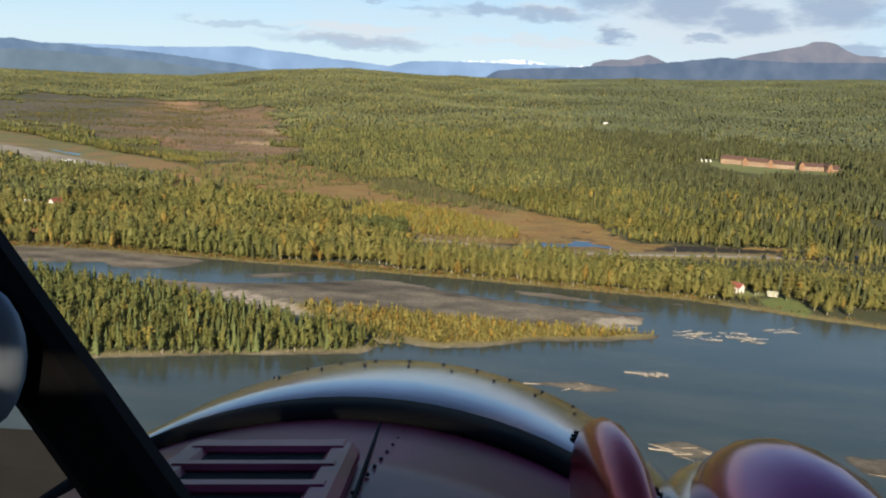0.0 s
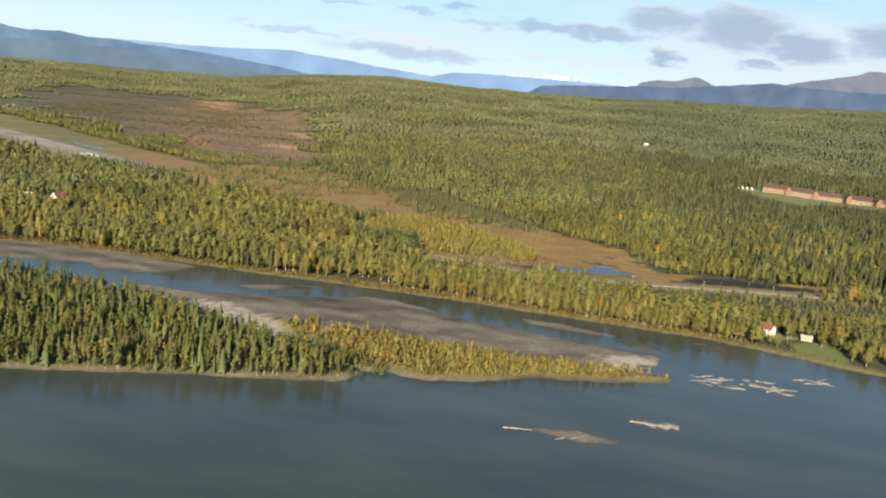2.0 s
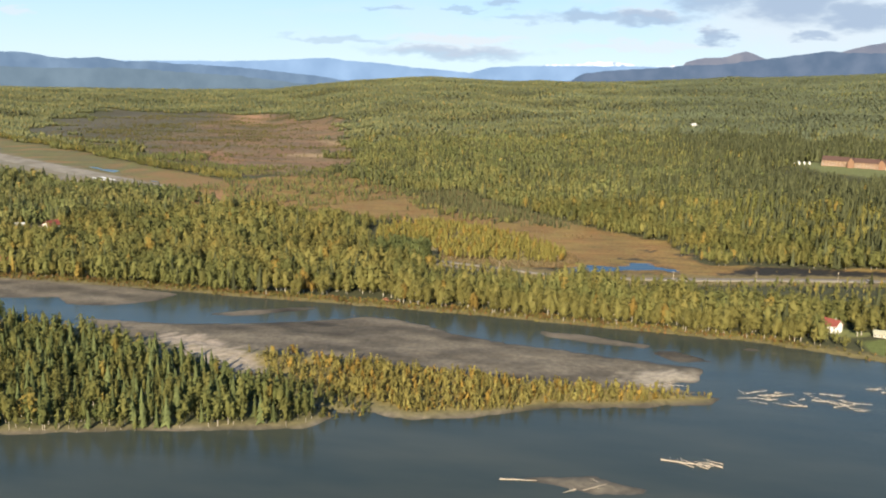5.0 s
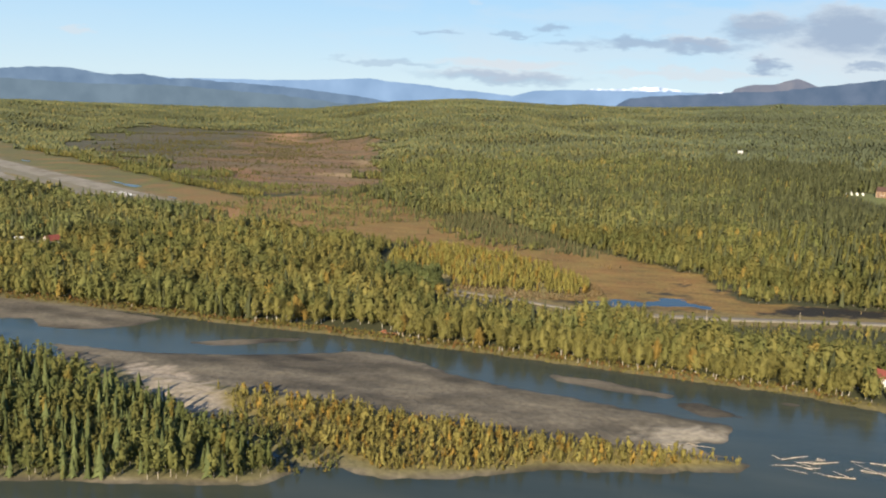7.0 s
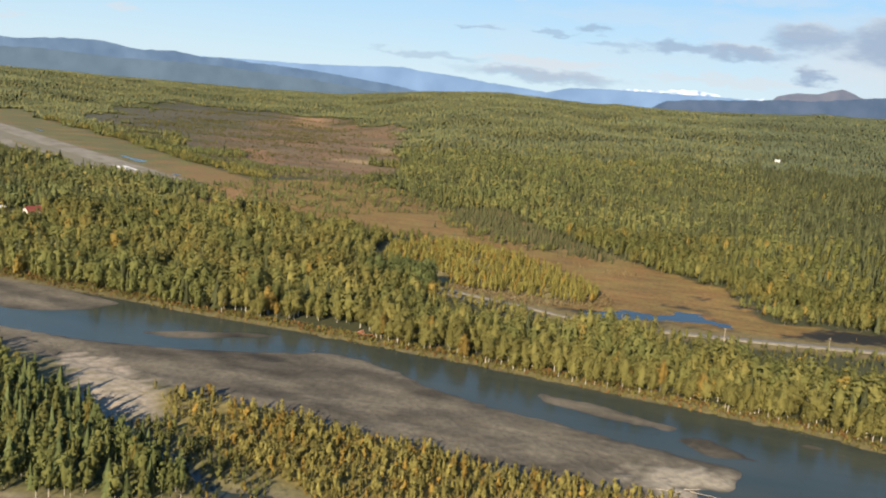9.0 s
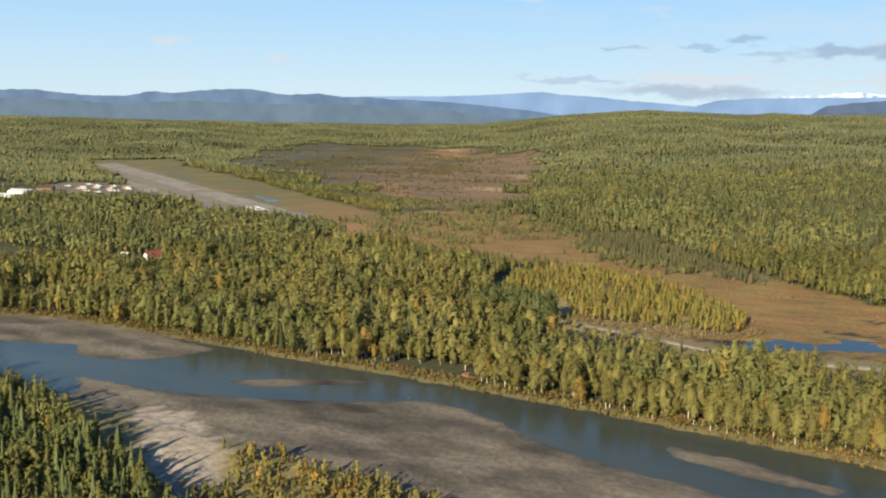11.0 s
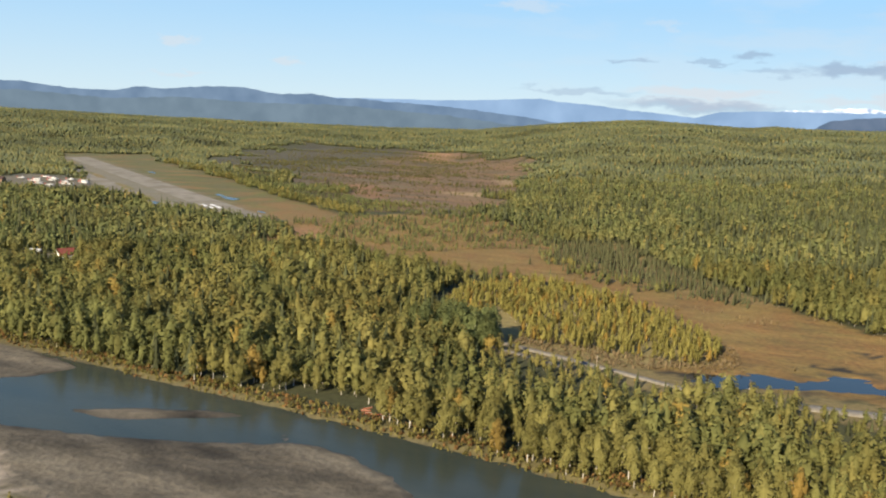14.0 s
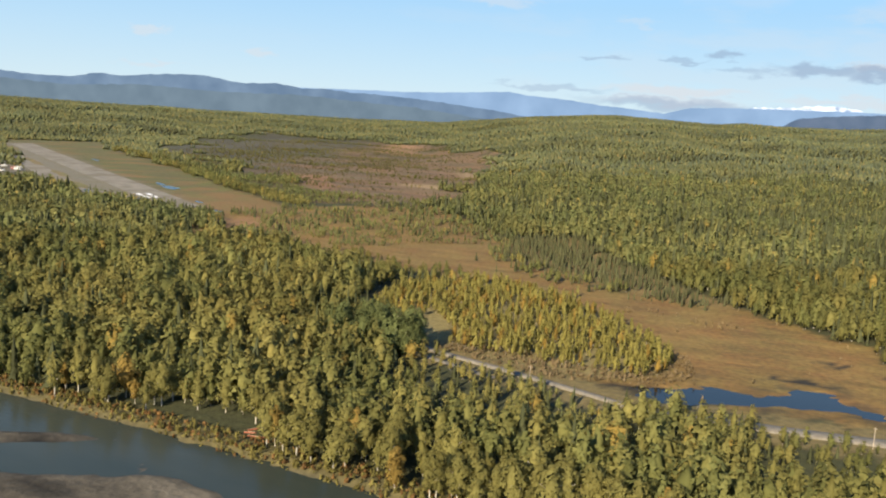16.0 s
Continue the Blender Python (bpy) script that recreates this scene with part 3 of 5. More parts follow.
def ribbon(name, line, width, lift, mat, ragged=0.0):
    """A strip along a line that follows the ground."""
    pts = []
    for (x0, y0), (x1, y1) in zip(line, line[1:]):
        n = max(1, int(math.hypot(x1 - x0, y1 - y0) / 12))
        pts += [(x0 + (x1 - x0) * i / n, y0 + (y1 - y0) * i / n) for i in range(n)]
    pts = np.array(pts + [line[-1]], float)
    for _ in range(3):
        pts[1:-1] = (pts[:-2] + 2 * pts[1:-1] + pts[2:]) / 4
    t = np.gradient(pts, axis=0)
    t /= np.linalg.norm(t, axis=1)[:, None]
    side = np.stack([-t[:, 1], t[:, 0]], -1)
    w = width / 2 + ragged * waves(pts[:, 0], pts[:, 1], 40, 5)
    top = [(-0.5, lift), (0.5, lift), (0.5 + 1.2 / width, lift - 0.9), (-0.5 - 1.2 / width, lift - 0.9)]
    rows = []
    for f, dz in top:
        p = pts + side * (f * 2 * w)[:, None]
        rows.append(np.column_stack([p, relief(pts[:, 0], pts[:, 1]) + 0.6 + dz]))
    n = len(pts)
    faces = []
    for i in range(n - 1):
        for k in range(4):
            a, b = k, (k + 1) % 4
            faces.append((a * n + i, a * n + i + 1, b * n + i + 1, b * n + i))
    return mesh_from(name, np.concatenate(rows), faces, mat)


EAST = [p for p in ROAD if p[0] > -60]
road = tagged(ribbon("road", [(-56, 443)] + EAST, 9.0, 0.9, MAT["gravel_road"]), "pale gravel road on a low embankment", "road", kind="structure")
lane = tagged(ribbon("road", [p for p in ROAD if p[0] < -60] + [(-55.5, 443)], 4.2, 0.9, MAT["gravel_road"]), "narrow pale lane on a low embankment", "road", kind="structure")
track = tagged(ribbon("road", [(-246, 471), (-221, 466), (-189, 454), (-170, 447)], 4.0, 0.35, MAT["gravel_road"]), "narrow pale track beside the gravel road", "road", kind="structure")


def sheet(name, outline, lift, mat, depth=0.3):
    """A thick slab with the given outline on the flat land."""
    bm = bmesh.new()
    f = bm.faces.new([bm.verts.new((x, y, 0.6 + lift)) for x, y in outline])
    if f.normal.z < 0:
        f.normal_flip()
    r = bmesh.ops.extrude_face_region(bm, geom=[f])
    for v in r["geom"]:
        if isinstance(v, bmesh.types.BMVert):
            v.co.z -= depth
    bmesh.ops.recalc_face_normals(bm, faces=bm.faces)
    me = bpy.data.meshes.new(name)
    bm.to_mesh(me)
    bm.free()
    me.materials.append(mat)
    return new(name, me)


# ---- mountains and far ranges ----
def mountain_range(name, radius, profile, base, depth, mat, label, seed, rough):
    """A range of hills round the valley: crest heights by bearing, with spurs that fall towards the valley."""
    az = np.arange(-75, 45, 0.22)
    el = np.interp(az, profile[0], profile[1])
    crest = 179 + radius * np.tan(np.radians(el)) + rough * (waves(az * 10, az * 0, 9, seed) + 0.5 * waves(az * 10, az * 0, 3.1, seed + 1))
    rows, levels = [], np.linspace(1, 0, 9)
    for k, f in enumerate(levels):
        spur = 1 + 0.5 * waves(az * 10, az * 0 + k, 8, seed + 2)
        r = radius - depth * (1 - f) * np.clip(spur, 0.3, 1.6)
        z = base + (crest - base) * f ** 1.0
        rows.append(np.column_stack([CENTRE[0] + r * np.sin(np.radians(az)), CENTRE[1] + r * np.cos(np.radians(az)), z]))
    n = len(az)
    i = np.arange(len(levels) * n).reshape(-1, n)
    faces = np.stack([i[:-1, :-1], i[1:, :-1], i[1:, 1:], i[:-1, 1:]], -1).reshape(-1, 4)
    return tagged(mesh_from(name, np.concatenate(rows), faces, mat, flat=False), label, "mountains", kind="structure")


FAR_RANGE = ([-75, -45, -32, -27.3, -25, -23.5, -20.6, -18.2, -17.2, -15, -12.9, -10.8, -9, -7.5, -5.2, -2.5, 0, 1.9, 4, 6, 12, 45],
             [0.3, 0.2, 0.45, 0.58, 0.60, 0.64, 0.82, 0.98, 0.82, 0.72, 0.5, 0.36, 0.2, 0.6, 0.74, 0.78, 0.82, 0.86, 0.82, 0.7, 0.9, 0.9])
NEAR_RANGE = ([-75, -56, -50.7, -48.9, -47.4, -45.5, -43.8, -42.3, -41.2, -39.8, -37.6, -36.3, -34.4, -32.2, -30.9, -29.5, -27.7, -26, -24.3, -22, -19, -16, -8, 45],
              [0.8, 0.8, 0.55, 0.62, 0.42, 0.30, 0.32, 0.65, 0.50, 0.70, 0.88, 0.84, 0.55, 0.66, 0.45, 0.50, 0.38, 0.34, 0.26, 0.08, -0.2, -0.6, -1.2, -1.2])
BARE_PEAKS = ([-75, 3.4, 4.8, 5.9, 7.0, 7.7, 8.4, 9.0, 9.6, 13.5, 14.5, 16.5, 17.8, 18.5, 19.1, 19.8, 20.5, 21.2, 45],
              [-2, -1, 1.15, 1.46, 1.46, 1.68, 1.88, 1.70, 1.45, 1.80, 2.12, 2.55, 2.85, 3.15, 3.22, 3.08, 2.65, 2.42, 2.3])
DARK_RANGE = ([-75, -3, -1.6, 0.3, 2.6, 5.0, 7.0, 9.5, 11.4, 13.1, 14.2, 17.3, 22.7, 45], [-2, -0.6, 0.32, 0.55, 0.72, 0.98, 1.05, 1.42, 1.68, 1.95, 1.85, 1.84, 2.05, 2.0])
FOOTHILLS = ([-75, -60, -54, -49, -44, -40, -36, -31, -28, -24, -18, 45], [0.1, 0.15, -0.05, 0.1, -0.15, 0.12, -0.05, 0.05, -0.1, -0.3, -0.9, -1.2])
SNOW_TOP = ([-75, -5.6, -4.6, -4.0, -2.6, -1.1, 0.1, 1.3, 1.9, 2.6, 3.1, 4.2, 5.4, 45], [-3, -3, 0.68, 0.82, 0.86, 1.00, 1.08, 1.04, 0.76, 0.7, 0.84, 0.96, -2, -3])
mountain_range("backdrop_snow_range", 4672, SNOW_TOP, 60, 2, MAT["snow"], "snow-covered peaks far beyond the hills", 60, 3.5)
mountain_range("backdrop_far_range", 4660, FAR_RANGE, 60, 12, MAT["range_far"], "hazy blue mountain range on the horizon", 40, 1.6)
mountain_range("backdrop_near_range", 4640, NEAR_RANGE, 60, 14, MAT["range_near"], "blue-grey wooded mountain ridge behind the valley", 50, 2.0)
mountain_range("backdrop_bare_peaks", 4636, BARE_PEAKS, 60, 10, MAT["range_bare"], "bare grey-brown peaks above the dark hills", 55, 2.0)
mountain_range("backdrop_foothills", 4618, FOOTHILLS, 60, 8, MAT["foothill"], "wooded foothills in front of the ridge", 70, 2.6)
mountain_range("backdrop_dark_range", 4622, DARK_RANGE, 60, 8, MAT["range_dark"], "dark blue wooded range with cloud shadow put into its colour", 75, 2.2)


# ---- trees ----
def unit(v):
    return v / np.maximum(np.linalg.norm(v, axis=-1, keepdims=True), 1e-9)


def clump_tree(seed, clumps, size, low, wide, stem=True, spread=0.14, sides=5, lobes=7, point=1.0, rings=3):
    """A broad-leaved tree one metre high: leaf clumps on the lobes of an uneven crown, round a dense core and a trunk.
    Returns verts, triangles, a bark mask and leaf normals."""
    r = np.random.RandomState(seed)
    v, f, _, nn = lump_tree(seed + 500, rings, sides, wide * 0.46, low + 0.06)
    v[:, 2] *= 0.90
    v, f, nn, bark = list(v), [tuple(q) for q in f], list(nn), [0] * len(v)
    balls, turn = [], r.uniform(0, 6.28)
    for k in range(lobes):
        u = 0.14 + 0.70 * (k + r.uniform(-0.25, 0.25)) / lobes
        env = (1 - abs((u - 0.36) / 0.66) ** 2.0) ** 0.5 if point else (1 - abs((u - 0.5) / 0.55) ** 3.0) ** 0.5
        turn += 2.4 + r.uniform(-0.5, 0.5)
        off = wide * env * r.uniform(0.38, 0.62)
        balls.append((np.array((math.cos(turn) * off, math.sin(turn) * off, low + (1 - low) * u)), wide * env * r.uniform(0.48, 0.70), (1 - low) * r.uniform(0.12, 0.19)))
    balls.append((np.array((r.uniform(-0.02, 0.02), r.uniform(-0.02, 0.02), 0.86)), wide * 0.40, 0.14))
    weight = np.array([b[1] * b[2] for b in balls])
    pick = r.choice(len(balls), clumps, p=weight / weight.sum())
    for k in pick:
        c, w, h = balls[k]
        d = r.normal(size=3) + unit(np.array((c[0], c[1], 0.05))) * 0.75 + np.array((0, 0, 0.25))
        d = unit(d)
        p = c + d * np.array((w, w, h)) * r.uniform(0.78, 1.08)
        shade = unit(unit(d * np.array((1, 1, w / h * 1.2))) + 0.7 * unit(np.array((p[0], p[1], 0.35 * (p[2] - 0.45)))) + 0.10 * r.normal(size=3) + np.array((0, 0, 0.2)))
        nrm = unit(shade + r.normal(size=3) * spread)
        t = unit(np.cross(nrm, r.normal(size=3)))
        q = np.cross(nrm, t)
        s = size * r.uniform(0.6, 1.3)
        i = len(v)
        v += [p + t * s, p - t * s * 0.6 + q * s * r.uniform(0.6, 1.0), p - t * s * 0.6 - q * s * r.uniform(0.6, 1.0)]
        f.append((i, i + 1, i + 2))
        nn += [shade] * 3
        bark += [0, 0, 0]
    if stem:
        i = len(v)
        for k in range(3):
            co, si = math.cos(k * 2.1), math.sin(k * 2.1)
            v += [np.array((co * 0.013, si * 0.013, -0.03)), np.array((co * 0.006, si * 0.006, 0.6))]
            nn += [np.array((co, si, 0.0))] * 2
            bark += [1, 1]
        for k in range(3):
            a, e = i + 2 * k, i + 2 * ((k + 1) % 3)
            f += [(a, e, e + 1), (a, e + 1, a + 1)]
    return np.array(v), np.array(f), np.array(bark, float), unit(np.array(nn))


def spruce_tree(seed, tiers, sides, wide):
    """A narrow conifer one metre high: overlapping ragged skirts of boughs."""
    r = np.random.RandomState(seed)
    v, f, nn = [], [], []
    for k in range(tiers):
        z0, z1 = 0.05 + 0.80 * k / tiers, min(1.0, 0.05 + 0.80 * (k + 1) / tiers + 0.16)
        w = wide * (1 - (k / tiers) ** 1.15) * r.uniform(0.85, 1.15) + 0.015
        i = len(v)
        lean = r.uniform(-0.012, 0.012, 2)
        v.append(np.array((lean[0], lean[1], z1)))
        nn.append(np.array((0, 0, 1.0)))
        turn = r.uniform(0, 6.28)
        for s in range(sides * 2):
            a = turn + (s + r.uniform(-0.3, 0.3)) * math.pi / sides
            q = w * (r.uniform(0.85, 1.3) if s % 2 == 0 else r.uniform(0.40, 0.62))
            v.append(np.array((q * math.cos(a), q * math.sin(a), z0 + (0.04 if s % 2 else -0.025) + r.uniform(-0.02, 0.02))))
            nn.append(np.array((math.cos(a), math.sin(a), 0.35 if s % 2 == 0 else -0.2)))
        for s in range(sides * 2):
            f.append((i, i + 1 + s, i + 1 + (s + 1) % (sides * 2)))
    return np.array(v), np.array(f), np.zeros(len(v)), unit(np.array(nn))


def lump_tree(seed, rings, sides, wide, low):
    """A far broad-leaved crown: an uneven, broken lump."""
    r = np.random.RandomState(seed)
    v = [np.array((r.uniform(-0.03, 0.03), r.uniform(-0.03, 0.03), 1.0))]
    for k in range(rings):
        t = (k + 1) / rings
        z = 1 - (1 - low) * t
        w = wide * (math.sin(min(1.0, 0.28 + 0.62 * t) * math.pi) ** 0.7 if rings > 1 else 1.0)
        for s in range(sides):
            a = (s + 0.5 * (k % 2) + r.uniform(-0.3, 0.3)) * 2 * math.pi / sides
            q = w * r.uniform(0.62, 1.25)
            v.append(np.array((q * math.cos(a), q * math.sin(a), z + r.uniform(-0.08, 0.08))))
    f = [(0, 1 + s, 1 + (s + 1) % sides) for s in range(sides)]
    for k in range(rings - 1):
        a0, b0 = 1 + k * sides, 1 + (k + 1) * sides
        for s in range(sides):
            t = (s + 1) % sides
            f += [(a0 + s, b0 + s, a0 + t), (a0 + t, b0 + s, b0 + t)]
    v = np.array(v)
    return v, np.array(f), np.zeros(len(v)), unit(np.column_stack([v[:, 0] / wide, v[:, 1] / wide, 1.6 * (v[:, 2] - 0.45)]))


def plant(name, label, templates, xy, tall, tint, category="forest", girth=None):
    """One woodland: copies of the templates, joined."""
    r = np.random.RandomState(len(xy))
    z = height(xy[:, 0], xy[:, 1])
    which = r.randint(len(templates), size=len(xy))
    turn = r.uniform(0, 6.28, len(xy))
    wide = tall * (girth if girth is not None else 1.05) * r.uniform(0.68, 1.4, len(xy))
    vs, fs, cs, ns, base = [], [], [], [], 0
    for k, (tv, tf, bark, tn) in enumerate(templates):
        m = np.where(which == k)[0]
        if not len(m):
            continue
        c, s = np.cos(turn[m])[:, None], np.sin(turn[m])[:, None]
        x = (tv[None, :, 0] * c - tv[None, :, 1] * s) * wide[m, None] + xy[m, 0:1]
        y = (tv[None, :, 0] * s + tv[None, :, 1] * c) * wide[m, None] + xy[m, 1:2]
        h = tv[None, :, 2] * tall[m, None] + z[m, None]
        col = np.repeat(tint[m][:, None, :], len(tv), 1) * (1 - bark[None, :, None]) + np.array((0.40, 0.36, 0.30)) * bark[None, :, None]
        vs.append(np.stack([x, y, h], -1).reshape(-1, 3))
        fs.append((tf[None] + (np.arange(len(m)) * len(tv))[:, None, None] + base).reshape(-1, 3))
        cs.append(col.reshape(-1, 3))
        flatten = (wide[m] / tall[m])[:, None]
        ns.append(unit(np.stack([tn[None, :, 0] * c - tn[None, :, 1] * s, tn[None, :, 0] * s + tn[None, :, 1] * c, tn[None, :, 2] * flatten], -1)).reshape(-1, 3))
        base += len(m) * len(tv)
    ob = mesh_from(name, np.concatenate(vs), np.concatenate(fs), MAT["foliage"], np.concatenate(cs), flat=False, normals=np.concatenate(ns))
    return tagged(ob, label, category, kind="stuff")


def scatter(x0, x1, y0, y1, gap, seed):
    r = np.random.RandomState(seed)
    x, y = np.meshgrid(np.arange(x0, x1, gap), np.arange(y0, y1, gap))
    x = x + (np.arange(x.shape[0])[:, None] % 2) * gap * 0.5
    return np.stack([x.ravel() + r.uniform(-0.48, 0.48, x.size) * gap, y.ravel() + r.uniform(-0.48, 0.48, x.size) * gap], -1)


FLIGHT = [(-112, -585), (-59, -427), (-30, -299), (-16, -145), (-13, 5)]


def in_sight(p):
    ok = np.zeros(len(p), bool)
    for (x, y), mid in zip(FLIGHT, (-4, -9, -13, -23, -24)):
        az = np.degrees(np.arctan2(p[:, 0] - x, p[:, 1] - y))
        ok |= np.abs(az - mid) < 31
    return ok


HOUSES = [(-1340, 856, 42), (-800, 645, 20), (-822, 585, 16), (-633, 330, 12), (141, 300, 19), (170, 294, 17), (206, 290, 8), (132, 290, 13), (168, 280, 12), (180, 268, 9), (-703, 531, 9.5), (-697, 516, 11), (-745, 528, 11), (205, 2300, 26), (203, 2270, 24), (-630, 350, 12), (-1384, 887, 40), (-1340, 925, 30), (-258, 306, 13), (-244, 307, 11), (-230, 309, 6), (-226, 490, 9), (-262, 468, 26), (-238, 464, 16), (-232, 462, 12), (137, 299, 14), (130, 291, 9)]


def open_land(p):
    x, y = p[:, 0], p[:, 1]
    wob = waves(x, y, 40, 15) * 6
    bare = signed(x, y, RIVER) > -2.5 - 11 * smooth((60 - np.abs(x + 262)) / 25)
    for bog in BOGS[:3]:
        bare |= signed(x, y, bog) + wob > 2
    bare |= signed(x, y, BOGS[3]) + waves(x, y, 240, 16) * 75 + waves(x * 0.5, y, 60, 17) * 40 > 12
    bare |= (signed(x, y, FLATS) > 0) & (waves(x, y, 75, 35) + 0.5 * waves(x, y, 20, 36) > 0.22)
    for area, edge in ((SPRUCE_BOG, 0), (YELLOW_BIRCH, -17), (APRON, -4), (LAWN, -3), (YARD, -2), (LODGE_LAWN, -4), (POND, -8), (MUD, -5), (GLADE, 0), (MARSH, -6), (RED_YARD, -2)):
        bare |= signed(x, y, area) > edge
    bare |= signed(x, y, AIRFIELD) + waves(x, y, 150, 52) * 22 > 8
    for hx, hy, hr in HOUSES:
        bare |= np.hypot(x - hx, y - hy) < hr
    beyond = y > np.interp(x, [p[0] for p in ROAD], [p[1] for p in ROAD])
    bare |= line_distance(x, y, ROAD) < np.where(x < -212, 4, np.where(beyond, 34, 12))
    return bare


GREEN, OLIVE, GOLD, DARK = np.array((0.134, 0.138, 0.048)), np.array((0.204, 0.176, 0.056)), np.array((0.33, 0.22, 0.056)), np.array((0.080, 0.086, 0.042))


def autumn(p, gold, seed):
    """Leaf colours: green to olive in drifts, with some golden crowns."""
    r = np.random.RandomState(seed)
    drift = np.clip(0.42 + 0.35 * waves(p[:, 0], p[:, 1], 90, 18) + 0.3 * waves(p[:, 0] * 0.5, p[:, 1], 260, 47) + r.normal(0, 0.24, len(p)), 0, 1)[:, None]
    c = (GREEN * (1 - drift) + OLIVE * drift) * (1 + 0.16 * waves(p[:, 0] * 0.6, p[:, 1], 170, 48))[:, None]
    pick = r.uniform(size=len(p)) < gold * (1 + 0.8 * waves(p[:, 0], p[:, 1], 130, 19))
    slope = (smooth((p[:, 0] - 20) / 220) * smooth((p[:, 1] - 560) / 60))[:, None]
    c *= 1 - slope * np.array((0.10, 0.06, 0.10))
    c[pick] = (GOLD * 0.6 + OLIVE * 0.4) * r.uniform(0.8, 1.15, (pick.sum(), 1))
    return c * r.uniform(0.78, 1.15, (len(p), 1))


def away(p):
    return line_distance(p[:, 0], p[:, 1], FLIGHT)


def stature(p):
    """Tall woods by the river and on the hill, low scrub round the bogs."""
    edge = np.interp(p[:, 0], [-1000, -640, -460, -280, 0, 300], [900, 800, 670, 600, 520, 520])
    hill = smooth(((p[:, 0] - 25) * 0.655 + (p[:, 1] - 667) * 0.756 + 30) / 60) * smooth((p[:, 0] + 600) / 60)
    scrub = smooth((p[:, 1] - edge) / 60) * (1 - hill) * smooth((1500 - p[:, 1]) / 300)
    gap = (1 - 0.6 * smooth((36 - np.abs(p[:, 0] + 62)) / 12)) * smooth((p[:, 0] + 250) / 50) * smooth((p[:, 1] - 340) / 60) * smooth((500 - p[:, 1]) / 20)
    dip = np.ones(len(p))
    for x, y, reach, low in ((-690, 500, 52, 0.5), (-640, 350, 55, 0.5), (165, 270, 42, 0.55), (132, 278, 26, 0.65), (-95, 512, 42, 0.6), (-1400, 820, 110, 0.55), (-1010, 838, 85, -0.5), (-1560, 1240, 90, -0.5), (310, 1225, 105, 0.65), (430, 1140, 110, 0.5), (540, 1120, 100, 0.35)):
        dip *= 1 - low * smooth((reach - np.hypot(p[:, 0] - x, p[:, 1] - y)) / 25)
    return dip * (1 - 0.55 * scrub) * (1 - (0.54 + 0.16 * smooth((p[:, 0] - 10) / 40)) * gap)


def hillside(p):
    """Share of spruce: most on the slope below the lodge, little along the river."""
    d = (p[:, 0] - 25) * 0.655 + (p[:, 1] - 667) * 0.756
    return np.clip(0.09 + 0.22 * smooth(d / 120) * smooth((p[:, 0] + 420) / 500) + 0.34 * smooth(d / 120) * smooth((p[:, 0] - 60) / 160), 0, 0.75) + 0.14 * waves(p[:, 0], p[:, 1], 110, 22) + 0.12 * waves(p[:, 0] * 0.5, p[:, 1], 300, 49) * smooth((p[:, 1] - 500) / 500)


LEAFY_NEAR = [clump_tree(s, 146, 0.047, 0.07, (0.18, 0.21, 0.245, 0.275)[s % 4], lobes=8) for s in range(10)]
LEAFY_THIN = [clump_tree(s + 200, 70, 0.056, 0.12, (0.14, 0.17, 0.20)[s % 3]) for s in range(6)]
LEAFY_MID = [clump_tree(s + 20, 15, 0.105, 0.03, (0.17, 0.205, 0.24)[s % 3], stem=False, sides=3, lobes=4, rings=2) for s in range(8)]
LEAFY_FAR = [lump_tree(s + 40, 1, 4, 0.36, 0.0) for s in range(5)]
SPRUCE_NEAR = [spruce_tree(s, 5, 4, 0.15) for s in range(4)]
SPRUCE_MID = [spruce_tree(s + 10, 3, 3, 0.185) for s in range(4)]
WILLOW = [clump_tree(s + 60, 34, 0.10, 0.03, 0.24, stem=False, sides=4, lobes=5) for s in range(6)]

rs = np.random.RandomState(5)
near = scatter(-950, 400, 265, 900, 7.9, 1)
near = near[in_sight(near) & ~open_land(near) & (away(near) < 880) & (waves(near[:, 0], near[:, 1], 22, 59) < 0.95)]
mid = scatter(-2400, 1400, 520, 2100, 7.2, 2)
reach = away(mid) + 260 * waves(mid[:, 0], mid[:, 1], 140, 57)
mid = mid[in_sight(mid) & ~open_land(mid) & (away(mid) >= 880) & (reach < 1850)]
far = scatter(-4700, 2600, 1100, 4400, 10.4, 3)
far = far[in_sight(far) & ~open_land(far) & (away(far) + 260 * waves(far[:, 0], far[:, 1], 140, 57) >= 1850) & (np.hypot(far[:, 0] - CENTRE[0], far[:, 1] - CENTRE[1]) < 4590)]
# the tallest front row on the bank stands as single trees
front = (near[:, 0] > -345) & (near[:, 0] < 110) & (signed(near[:, 0], near[:, 1], RIVER) > np.where(near[:, 0] < -40, -34, -24))
FRONT_ROW, near = near[front], near[~front]

